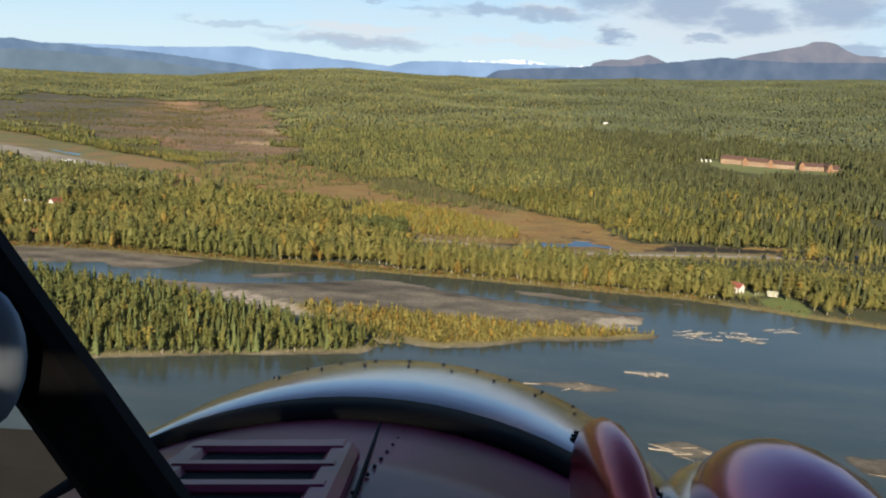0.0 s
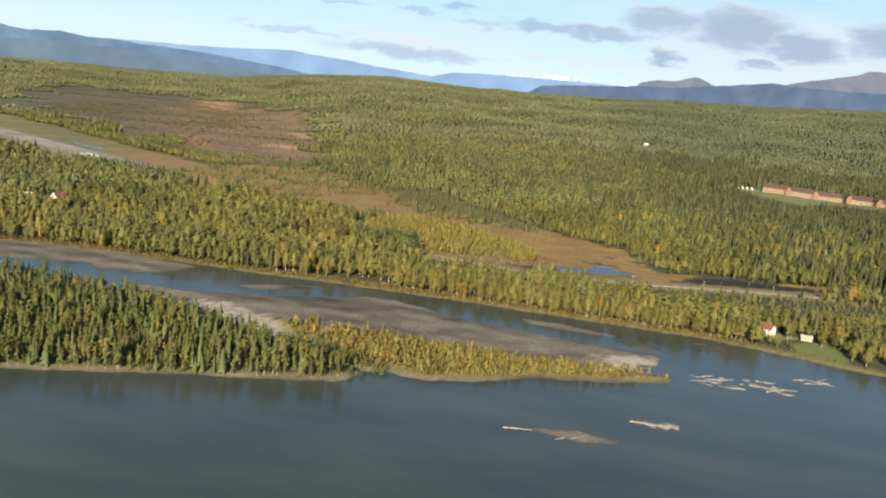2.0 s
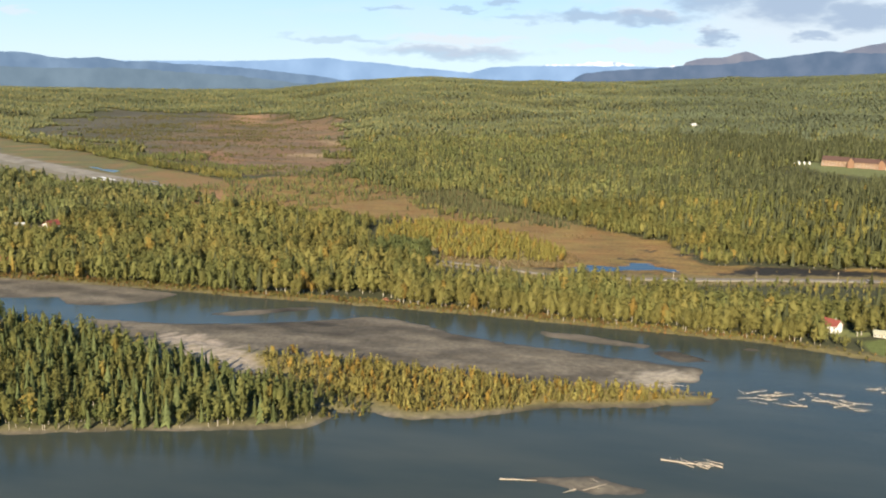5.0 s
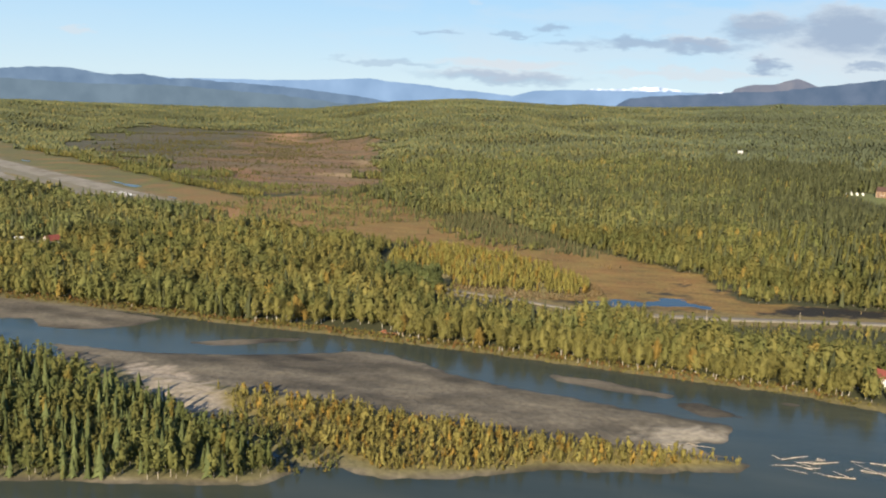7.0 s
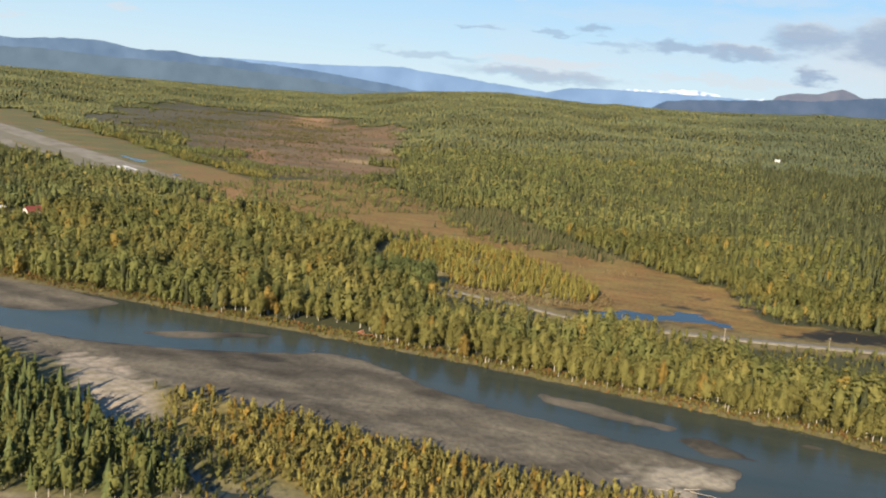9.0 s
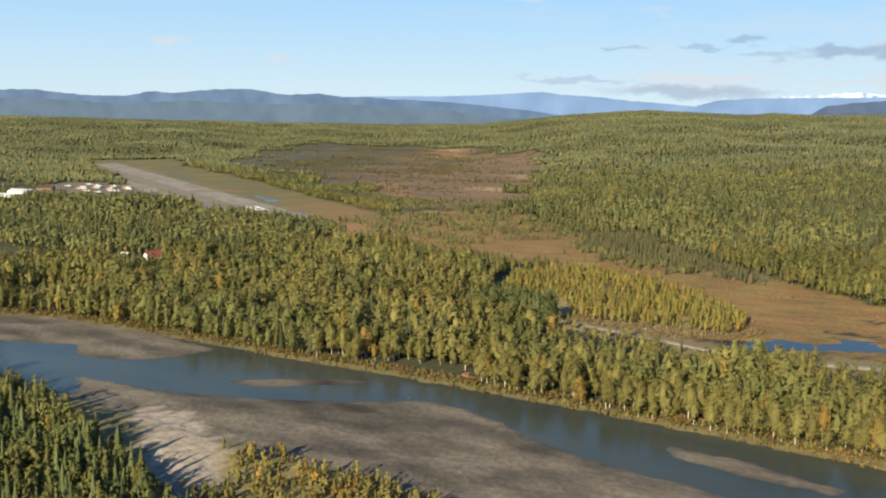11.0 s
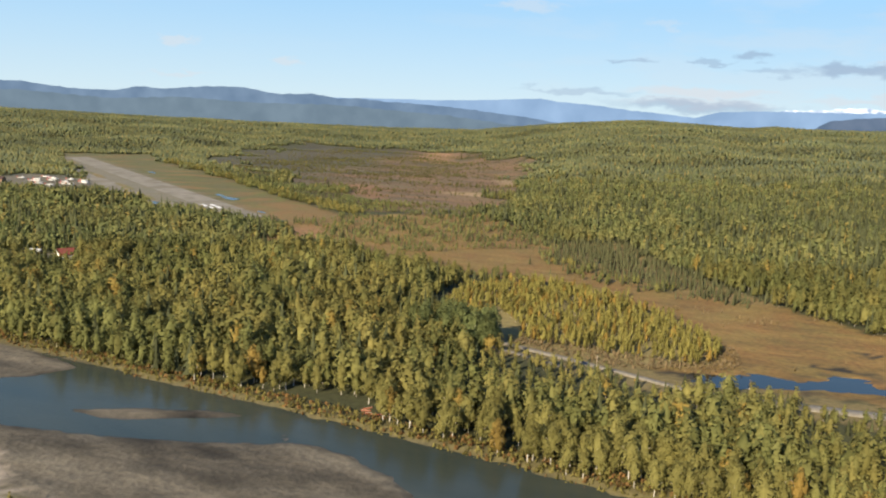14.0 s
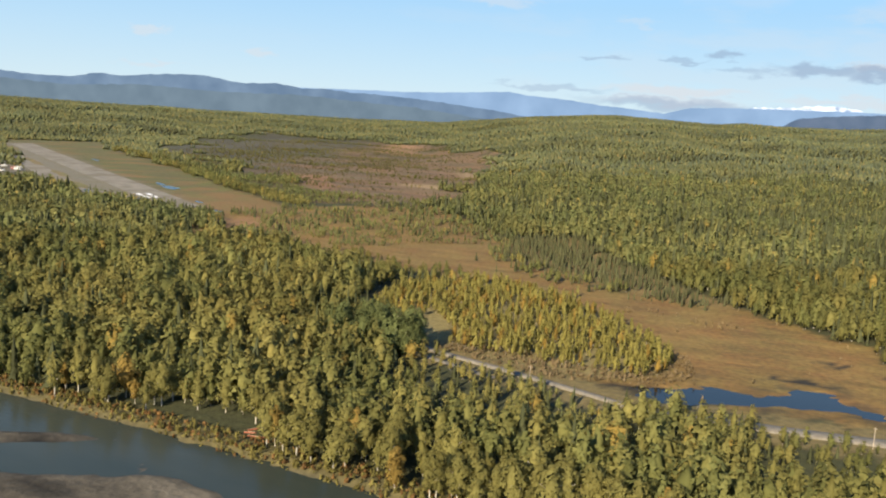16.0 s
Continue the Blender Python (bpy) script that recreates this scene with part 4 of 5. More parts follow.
for pts, leafy, needle, tall, tag in ((near, LEAFY_NEAR, SPRUCE_NEAR, 20.5, "by the river"), (mid, LEAFY_MID, SPRUCE_MID, 16.5, "beyond the bog")):
    con = rs.uniform(size=len(pts)) < hillside(pts)
    a, b = pts[~con], pts[con]
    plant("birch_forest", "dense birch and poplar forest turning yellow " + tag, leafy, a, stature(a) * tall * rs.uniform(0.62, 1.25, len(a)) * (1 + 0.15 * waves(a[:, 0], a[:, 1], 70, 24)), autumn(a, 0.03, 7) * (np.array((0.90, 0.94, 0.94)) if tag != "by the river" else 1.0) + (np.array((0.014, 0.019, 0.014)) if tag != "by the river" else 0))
    plant("spruce_forest", "dark green spruces among the birches " + tag, needle, b, stature(b) * rs.uniform(14, 27, len(b)) * (1 + 0.12 * smooth(b[:, 0] / 200)), DARK * rs.uniform(0.6, 1.35, (len(b), 1)))
# far crowns: spruces lightened, all tints muted and lifted as painted haze
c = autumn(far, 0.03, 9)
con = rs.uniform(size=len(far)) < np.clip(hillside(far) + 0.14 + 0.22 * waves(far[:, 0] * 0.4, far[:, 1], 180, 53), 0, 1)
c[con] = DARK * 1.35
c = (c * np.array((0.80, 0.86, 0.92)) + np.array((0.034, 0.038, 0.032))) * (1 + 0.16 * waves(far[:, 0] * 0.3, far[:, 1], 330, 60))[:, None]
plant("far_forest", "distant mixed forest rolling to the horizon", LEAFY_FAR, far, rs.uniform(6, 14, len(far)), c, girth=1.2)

isle = scatter(-950, -190, -160, 182, 5.6, 4)
isle = isle[(signed(isle[:, 0], isle[:, 1], ISLAND_WOOD) > -3.5) & (signed(isle[:, 0], isle[:, 1], SAND) < 1) & in_sight(isle)]
con = rs.uniform(size=len(isle)) < 0.34
a, b = isle[~con], isle[con]
# island tints darkened: the wood's shade is put into its leaf colours
plant("birch_forest", "poplar wood on the river island", LEAFY_THIN, a, rs.uniform(8, 21, len(a)), autumn(a, 0.03, 12) * np.array((0.74, 0.82, 0.84)), girth=0.9)
plant("spruce_forest", "spruces in the island wood", SPRUCE_NEAR, b, rs.uniform(8, 22, len(b)), np.array((0.100, 0.118, 0.048)) * rs.uniform(0.75, 1.35, (len(b), 1)))
will = scatter(-340, 30, 50, 155, 2.7, 5)
will = will[(signed(will[:, 0], will[:, 1], SAND) < -1) & (signed(will[:, 0], will[:, 1], WILLOWS) + waves(will[:, 0], will[:, 1], 25, 26) * 3 > 0) & (waves(will[:, 0], will[:, 1], 19, 68) > -0.15 - 1.6 * smooth((will[:, 0] + 250) / 90)) & (line_distance(will[:, 0], will[:, 1], CREEK) > 6)]
tint = np.where(rs.uniform(size=(len(will), 1)) < 0.18, GOLD * 0.75, OLIVE * 1.0) * rs.uniform(0.6, 1.25, (len(will), 1))
plant("willow_thicket", "golden willow and poplar saplings on the gravel spit", WILLOW, will, 1.6 + 7.5 * rs.uniform(0, 1, len(will)) ** 1.8, tint, "thicket", girth=0.9)

low = scatter(-330, -170, 40, 130, 3.0, 15)
low = low[(signed(low[:, 0], low[:, 1], SAND) < -2) & (signed(low[:, 0], low[:, 1], THICKET) > 0) & (line_distance(low[:, 0], low[:, 1], CREEK) > 4) & (rs.uniform(size=len(low)) < 0.75)]
plant("alder_thicket", "dark green alder bushes round a small creek", WILLOW, low, rs.uniform(2.0, 7.0, len(low)), autumn(low, 0.1, 16) * 0.8, "thicket", girth=1.0)
bb = scatter(-340, -80, 495, 715, 4.2, 6)
bb = bb[(signed(bb[:, 0], bb[:, 1], GLADE) < 0) & (signed(bb[:, 0], bb[:, 1], YELLOW_BIRCH) > -2) & (rs.uniform(size=len(bb)) < 0.62)]
tint = np.where(rs.uniform(size=(len(bb), 1)) < 0.12, GOLD * 0.78, OLIVE * np.array((1.08, 1.10, 1.0))) * rs.uniform(0.7, 1.2, (len(bb), 1))
plant("birch_stand", "thin golden birches at the edge of the bog", LEAFY_THIN, bb, rs.uniform(6, 13.5, len(bb)), tint, "trees", girth=0.95)
sb = scatter(-400, -50, 715, 1060, 5.2, 7)
sb = sb[(signed(sb[:, 0], sb[:, 1], SPRUCE_BOG) + waves(sb[:, 0], sb[:, 1], 50, 27) * 22 + waves(sb[:, 0], sb[:, 1], 16, 38) * 14 + rs.normal(0, 14, len(sb)) > 2)]
plant("black_spruce_stand", "thin grey-green black spruces on the bog", SPRUCE_NEAR, sb, rs.uniform(5, 13, len(sb)), np.array((0.096, 0.098, 0.048)) * rs.uniform(0.8, 1.3, (len(sb), 1)), "trees", girth=0.74)
hedge = scatter(-1720, -640, 1020, 1740, 7.0, 13)
hedge = hedge[line_distance(hedge[:, 0], hedge[:, 1], [(-1666, 1705), (-1301, 1482), (-916, 1190), (-690, 1056)]) < 15 + 8 * waves(hedge[:, 0], hedge[:, 1], 60, 37)]
plant("birch_row", "row of birches between the airfield and the bog", LEAFY_MID, hedge, rs.uniform(8, 15, len(hedge)), autumn(hedge, 0.03, 14), "trees")
strip = scatter(-1900, -560, 1150, 2800, 8.5, 17)
strip = strip[(signed(strip[:, 0], strip[:, 1], BOGS[3]) > -10) & (waves(strip[:, 0] * 0.3, strip[:, 1], 120, 61) + 0.4 * waves(strip[:, 0], strip[:, 1], 40, 62) > np.where(strip[:, 0] < -960, 0.32, 0.66))]
plant("bog_birches", "low birches in strips across the far bog", LEAFY_MID, strip, rs.uniform(3, 9, len(strip)), autumn(strip, 0.02, 18) * 0.8, "trees", girth=1.2)
# low shrubs on the open bogs and along the bank
shrub = scatter(-1650, 280, 470, 2500, 7.5, 8)
edge = np.maximum.reduce([signed(shrub[:, 0], shrub[:, 1], g) for g in BOGS])
shrub = shrub[(edge > -2) & (waves(shrub[:, 0], shrub[:, 1], 34, 28) + 0.6 * waves(shrub[:, 0], shrub[:, 1], 180, 29) > np.where(shrub[:, 1] > 1050, np.where(shrub[:, 0] < -930, -0.1, 0.45), 0.8)) & (line_distance(shrub[:, 0], shrub[:, 1], ROAD) > 14) & (rs.uniform(size=len(shrub)) < 0.7)]
far_off = shrub[:, 1] > 1000
plant("bog_shrubs", "scattered low shrubs on the rusty bog", [lump_tree(s + 80, 2, 4, 0.7, 0.0) for s in range(4)], shrub[far_off], rs.uniform(0.25, 1.0, far_off.sum()) ** 2 * 2.6 + 0.5, np.array((0.11, 0.092, 0.044)) * rs.uniform(0.7, 1.4, (far_off.sum(), 1)), "shrubs")
pale = np.concatenate([shrub[~far_off][::3]] + [np.array(c) + rs.normal(0, 5, (9, 2)) for c in ((-145, 673), (-121, 681), (-91, 669), (-80, 658), (-72, 669))])
plant("pale_shrubs", "pale leafless shrubs in loose groups on the bog", [clump_tree(s + 140, 26, 0.11, 0.05, 0.26, stem=True, sides=3, lobes=4, rings=2) for s in range(4)], pale, rs.uniform(1.4, 4.2, len(pale)), np.array((0.26, 0.19, 0.095)) * rs.uniform(0.7, 1.25, (len(pale), 1)), "shrubs")
sedge = scatter(-232, -60, 462, 560, 2.6, 19)
sedge = sedge[(signed(sedge[:, 0], sedge[:, 1], GLADE) < 0) & (signed(sedge[:, 0], sedge[:, 1], YELLOW_BIRCH) > -16) & (signed(sedge[:, 0], sedge[:, 1], YELLOW_BIRCH) < 22) & (np.maximum(signed(sedge[:, 0], sedge[:, 1], POND), signed(sedge[:, 0], sedge[:, 1], MUD)) < -1) & (line_distance(sedge[:, 0], sedge[:, 1], ROAD) > 7) & (rs.uniform(size=len(sedge)) < 0.7)]
plant("sedge_brush", "grey-brown leafless brush at the edge of the pond", [clump_tree(s + 120, 10, 0.20, 0.0, 0.4, stem=False, sides=4, rings=2) for s in range(4)], sedge, rs.uniform(0.8, 3.4, len(sedge)), np.array((0.21, 0.155, 0.085)) * rs.uniform(0.6, 1.25, (len(sedge), 1)), "shrubs")
brush = scatter(-640, 260, 200, 320, 2.1, 9)
d = signed(brush[:, 0], brush[:, 1], RIVER)
brush = brush[(np.hypot(brush[:, 0] + 229, brush[:, 1] - 309) > 6) & (d < 1.8) & (d > -15) & (rs.uniform(size=len(brush)) < np.where(brush[:, 0] > 100, 0.12, 0.8))]
tint = np.where(rs.uniform(size=(len(brush), 1)) < 0.3, np.array((0.20, 0.115, 0.045)), OLIVE * 0.85) * rs.uniform(0.6, 1.2, (len(brush), 1))
plant("bank_brush", "rusty and olive brush on the river bank", [clump_tree(s + 90, 10, 0.22, 0.0, 0.4, stem=False, sides=4) for s in range(4)], brush, rs.uniform(0.8, 3.2, len(brush)), tint, "shrubs")


# ---- things ----
def part(name, bm, mat, parent, label=""):
    """Links a bmesh as one mesh object under a thing or a part."""
    me = bpy.data.meshes.new(name)
    bm.to_mesh(me)
    bm.free()
    me.materials.append(mat)
    ob = new(name, me)
    ob.parent = parent
    return tagged(ob, label)


def shared(name, me, parent, m=None):
    ob = new(name, me)
    ob.parent = parent
    if m is not None:
        ob.matrix_local = m
    return ob


def box(bm, x0, x1, y0, y1, z0, z1, edge=0.0):
    r = bmesh.ops.create_cube(bm, size=1.0, matrix=Matrix.LocRotScale(((x0 + x1) / 2, (y0 + y1) / 2, (z0 + z1) / 2), None, (x1 - x0, y1 - y0, z1 - z0)))
    if edge:
        es = list({e for v in r["verts"] for e in v.link_edges})
        bmesh.ops.bevel(bm, geom=es, offset=edge, segments=1, affect="EDGES")
    return bm


def root(name, x, y, turn=0.0, sink=0.1, z=None):
    ob = new(name)
    if z is None:
        z = float(height(np.array([float(x)]), np.array([float(y)]))[0]) - sink
    ob.matrix_basis = pose(x, y, z, 0, 0, turn)
    return ob


MAT["red_roof"] = material("red_metal_roof", (0.165, 0.046, 0.036), 0.65, grain=(0.8, 0.15))
MAT["brown_roof"] = material("brown_shingle_roof", (0.066, 0.038, 0.031), 0.85, grain=(1.2, 0.25))
MAT["grey_roof"] = material("grey_metal_roof", (0.42, 0.42, 0.42), 0.5, grain=(0.7, 0.2))
MAT["pale_green_roof"] = material("pale_green_metal_roof", (0.50, 0.55, 0.48), 0.5, grain=(0.7, 0.15))
MAT["log_wall"] = material("stained_log_wall", (0.155, 0.094, 0.055), 0.7, grain=(0.9, 0.25), bump=0.2)
MAT["orange_log"] = material("orange_log_wall", (0.17, 0.095, 0.055), 0.7, grain=(0.9, 0.25), bump=0.2)
MAT["white_wall"] = material("white_siding", (0.58, 0.57, 0.54), 0.7, grain=(0.8, 0.1))
MAT["cream_wall"] = material("cream_siding", (0.40, 0.38, 0.31), 0.75, grain=(0.8, 0.15))
MAT["moss_roof"] = material("mossy_grey_roof", (0.27, 0.27, 0.20), 0.8, grain=(0.9, 0.3))
MAT["dark_wall"] = material("dark_board_wall", (0.09, 0.065, 0.05), 0.8, grain=(0.9, 0.3))
MAT["glass"] = material("window_glass", (0.03, 0.035, 0.045), 0.08, spec=0.6, grain=(0.3, 0.2))
MAT["red_paint"] = material("red_paint", (0.38, 0.05, 0.03), 0.5, grain=(2.0, 0.2))
MAT["rust_paint"] = material("faded_rust_paint", (0.20, 0.062, 0.030), 0.7, grain=(2.0, 0.3))
MAT["blue_paint"] = material("blue_paint", (0.05, 0.10, 0.28), 0.4, grain=(2.0, 0.15))
MAT["tyre"] = material("black_rubber", (0.02, 0.02, 0.02), 0.8, grain=(4.0, 0.2))
MAT["chimney"] = material("chimney_stone", (0.25, 0.23, 0.21), 0.9, grain=(2.0, 0.3))


def gable(bm, x0, x1, y0, y1, z0, rise, over=0.7, thick=0.35):
    """Two roof slopes with the ridge along x."""
    ym = (y0 + y1) / 2
    for s in (-1, 1):
        e = ym + s * ((y1 - y0) / 2 + over)
        zz = z0 - rise * over / ((y1 - y0) / 2)
        a = [(x0 - over, ym, z0 + rise), (x1 + over, ym, z0 + rise), (x1 + over, e, zz), (x0 - over, e, zz)]
        lo = [bm.verts.new(p) for p in a]
        hi = [bm.verts.new((p[0], p[1], p[2] + thick)) for p in a]
        bm.faces.new(lo)
        bm.faces.new(hi)
        for k in range(4):
            bm.faces.new((lo[k], lo[(k + 1) % 4], hi[(k + 1) % 4], hi[k]))
    bmesh.ops.recalc_face_normals(bm, faces=bm.faces)
    return bm


def gable_walls(bm, x0, x1, y0, y1, z0, z1, rise):
    ym = (y0 + y1) / 2
    ring = [(y0, z0), (y1, z0), (y1, z1), (ym, z1 + rise), (y0, z1)]
    a, b = [bm.verts.new((x0, y, z)) for y, z in ring], [bm.verts.new((x1, y, z)) for y, z in ring]
    bm.faces.new(a)
    bm.faces.new(b)
    for k in range(5):
        bm.faces.new((a[k], a[(k + 1) % 5], b[(k + 1) % 5], b[k]))
    bmesh.ops.recalc_face_normals(bm, faces=bm.faces)
    return bm


def house(name, x, y, turn, long, deep, tall, rise, wall, roof, windows, label, category="house", door=True, chimney=False, group="", posts=0):
    """A gabled house; windows: (count, storeys) along each long side."""
    h = root(name, x, y, turn)
    part("wall", gable_walls(bmesh.new(), -long / 2, long / 2, -deep / 2, deep / 2, -1.0, tall, rise), wall, h)
    r = part("roof", gable(bmesh.new(), -long / 2, long / 2, -deep / 2, deep / 2, tall, rise), roof, h)
    if chimney:
        part("chimney", box(bmesh.new(), long * 0.2, long * 0.2 + 0.9, -0.5, 0.4, tall + rise * 0.5, tall + rise + 1.3, 0.05), MAT["chimney"], r)
    n, storeys = windows
    pane, frame_me = bpy.data.meshes.new("pane"), bpy.data.meshes.new("window")
    bm = box(bmesh.new(), -0.75, 0.75, -0.03, 0.03, -0.65, 0.65)
    bm.to_mesh(pane)
    bm.free()
    pane.materials.append(MAT["glass"])
    bm = bmesh.new()
    for q in ((-0.9, 0.9, -0.8, -0.65), (-0.9, 0.9, 0.65, 0.8)):
        box(bm, q[0], q[1], -0.07, 0.07, q[2], q[3])
    for q in ((-0.9, -0.75), (0.75, 0.9), (-0.05, 0.05)):
        box(bm, q[0], q[1], -0.07, 0.07, -0.65, 0.65)
    bm.to_mesh(frame_me)
    bm.free()
    frame_me.materials.append(MAT["white_wall"])
    for s in (-1, 1):
        for k in range(storeys):
            for i in range(n):
                if door and s < 0 and k == 0 and i == n // 2:
                    part("door", box(bmesh.new(), -long / 2 + (i + 0.5) * long / n - 0.5, -long / 2 + (i + 0.5) * long / n + 0.5, -deep / 2 - 0.08, -deep / 2 + 0.05, 0.1, 2.15, 0.03), MAT["dark_wall"], h)
                    continue
                w = shared("window", frame_me, h, pose(-long / 2 + (i + 0.5) * long / n, s * (deep / 2 + 0.03), 1.5 + k * 2.8))
                shared("pane", pane, w)
    for i in range(posts):
        part("post", box(bmesh.new(), -long / 2 + i * long / (posts - 1) - 0.35, -long / 2 + i * long / (posts - 1) + 0.35, -deep / 2 - 0.9, -deep / 2 - 0.3, -0.8, tall - 0.4, 0.05), MAT["pale_wood"], h, "pale timber post")
    return tagged(h, label, category, group)


MAT["pale_wood"] = material("pale_timber", (0.34, 0.23, 0.15), 0.7, grain=(1.0, 0.2))

# airfield
runway = tagged(sheet("runway", RUNWAY, 0.10, MAT["asphalt"]), "worn brown-grey runway beside the airfield grass", "runway", kind="structure")
taxiway = tagged(sheet("taxiway", TAXIWAY, 0.09, MAT["asphalt"]), "worn gravel taxiway along the runway", "taxiway", kind="structure")
ax = Vector((RUNWAY[1][0] - RUNWAY[0][0], RUNWAY[1][1] - RUNWAY[0][1], 0)).normalized()
run_turn = math.degrees(math.atan2(ax.y, ax.x))
marks = new("runway_marking")
marks.matrix_basis = pose(-908, 984, 0.71, 0, 0, run_turn)
for k, (u, v, w, d) in enumerate(((-26, -9, 24, 5), (-26, 3, 24, 5), (6, -10, 22, 6), (6, 4, 22, 6))):
    part("bar", box(bmesh.new(), u, u + w, v, v + d, -0.03, 0.03), MAT["white"], marks)
tagged(marks, "white painted bars at the runway threshold", "marking", kind="structure")
MAT["dry_grass"] = material("dry_grass", (0.13, 0.118, 0.045), 0.95, grain=(0.08, 0.35), second=((0.17, 0.115, 0.05), 0.03, 0.45, 0.6))
for x0, y0, x1, y1 in ((-1860, 1545, -1720, 1455), (-1538, 1316, -1369, 1211), (-1290, 1158, -1171, 1088), (-1115, 1043, -1026, 985)):
    c, along = Vector(((x0 + x1) / 2, (y0 + y1) / 2, 0)), math.hypot(x1 - x0, y1 - y0) / 2
    island = [tuple((c + ax * u * along + Vector((-ax.y, ax.x, 0)) * v * 8)[:2]) for u, v in ((-1, 0), (-0.8, -0.7), (-0.2, -1.1), (0.5, -0.8), (1, -0.1), (0.7, 0.9), (0.1, 0.7), (-0.6, 1))]
    tagged(sheet("grass_strip", island, 0.16, MAT["dry_grass"]), "dry grass strip between runway and taxiway", "grass", kind="structure")


def puddle(x, y, long, wide, turn, seed):
    r = random.Random(seed)
    bm = bmesh.new()
    t = radians(turn)
    ring = []
    for i in range(16):
        a = i * math.pi / 8
        q = r.uniform(0.7, 1.15)
        u, v = math.cos(a) * long / 2 * q, math.sin(a) * wide / 2 * q
        ring.append(bm.verts.new((x + u * math.cos(t) - v * math.sin(t), y + u * math.sin(t) + v * math.cos(t), 0.86)))
    bm.faces.new(ring)
    me = bpy.data.meshes.new("puddle")
    bm.to_mesh(me)
    bm.free()
    me.materials.append(MAT["water"])
    return tagged(new("puddle", me), "shallow rain puddle on the airfield grass", "puddle", kind="structure")


for q in ((-965, 1098, 66, 24, run_turn, 1), (-1012, 1128, 46, 13, run_turn, 2), (-1439, 1409, 56, 14, run_turn, 3), (-1000, 961, 40, 14, run_turn, 4), (-811, 979, 30, 8, run_turn, 5), (-731, 917, 26, 8, run_turn, 6)):
    puddle(*q)


def small_plane():
    p = new("light_aircraft")
    bm = bmesh.new()
    rings = []
    for x, w, h, z in ((3.6, 0.25, 0.25, 1.2), (3.1, 0.5, 0.5, 1.25), (1.6, 0.58, 0.7, 1.4), (-0.4, 0.58, 0.75, 1.45), (-2.4, 0.3, 0.4, 1.5), (-4.4, 0.1, 0.18, 1.6)):
        rings.append([bm.verts.new((x, w * math.cos(a * math.pi / 4), z + h * math.sin(a * math.pi / 4))) for a in range(8)])
    for a, b in zip(rings, rings[1:]):
        for i in range(8):
            bm.faces.new((a[i], a[(i + 1) % 8], b[(i + 1) % 8], b[i]))
    bm.faces.new(rings[0])
    bm.faces.new(rings[-1])
    bmesh.ops.recalc_face_normals(bm, faces=bm.faces)
    part("fuselage", bm, MAT["white_wall"], p)
    part("wing", box(bmesh.new(), 0.2, 1.9, -5.4, 5.4, 2.15, 2.33, 0.06), MAT["white_wall"], p)
    part("tailplane", box(bmesh.new(), -4.7, -3.8, -1.7, 1.7, 1.6, 1.68, 0.03), MAT["white_wall"], p)
    part("fin", box(bmesh.new(), -4.8, -3.8, -0.05, 0.05, 1.6, 2.9, 0.02), MAT["red_paint"], p, "red tail fin")
    for y in (-1.2, 1.2):
        bm = bmesh.new()
        bmesh.ops.create_cone(bm, cap_ends=True, segments=10, radius1=0.3, radius2=0.3, depth=0.2, matrix=pose(1.2, y, 0.3, 90))
        part("wheel", bm, MAT["tyre"], p)
    return tagged(p, "small white high-wing aircraft parked on the apron", "aircraft", "aircraft parked on the apron")


proto = small_plane()
spots = [(-1290 - 25 * (i % 7) + 9 * math.sin(i * 1.7), 1010 + 42 * (i // 7) + 13 * (i % 7) + 8 * math.sin(i * 2.9)) for i in range(18)]
for i, (x, y) in enumerate(spots):
    m = pose(x, y, float(height(np.array([x + 0.0]), np.array([y + 0.0]))[0]), 0, 0, 40 + 17 * math.sin(i * 2.3))
    m = m @ Matrix.Scale(1.35, 4)
    if i == 0:
        proto.matrix_basis = m
    else:
        copy_thing(proto, m)
copy_thing(proto, pose(-929, 926, 0.72, 0, 0, run_turn + 180))
house("hangar", -1376, 915, 12, 42, 24, 9, 4, MAT["white_wall"], MAT["grey_roof"], (6, 1), "long white hangar beside the aircraft apron", "hangar")
house("hangar", -1340, 856, 12, 40, 24, 8, 3.5, MAT["white_wall"], MAT["pale_green_roof"], (6, 1), "white hangar with a pale green metal roof", "hangar")
house("hangar", -1430, 1012, 30, 30, 18, 6, 3, MAT["log_wall"], MAT["brown_roof"], (4, 1), "brown hangar among the trees by the apron", "hangar")

# houses
house("house", 132, 306, -42, 13, 10, 6.2, 4.0, MAT["white_wall"], MAT["red_roof"], (4, 2), "white two-storey house with a red roof", chimney=True)
house("porch", 124, 300, -25, 8, 6, 2.6, 1.2, MAT["white_wall"], MAT["red_roof"], (2, 1), "low white wing with a red roof beside the house")
house("cabin", 167, 300, -15, 9.5, 7, 3.0, 1.9, MAT["cream_wall"], MAT["moss_roof"], (4, 1), "small cream cabin with a dull grey-green roof on the lawn")
house("shed", 196, 296, 10, 6, 5, 2.6, 1.3, MAT["dark_wall"], MAT["brown_roof"], (2, 1), "small dark shed at the edge of the lawn", "shed")
house("house", -703, 531, 72, 17, 11, 5.0, 5.0, MAT["white_wall"], MAT["red_roof"], (5, 1), "white house with a bright red roof in the forest")
house("cabin", -745, 530, 30, 10, 8, 3.2, 2.0, MAT["dark_wall"], MAT["grey_roof"], (3, 1), "dark cabin in the forest clearing")
house("cabin", -630, 350, 20, 12, 8, 3.2, 2.6, MAT["log_wall"], MAT["red_roof"], (3, 1), "brown cabin with a red roof near the river bank")
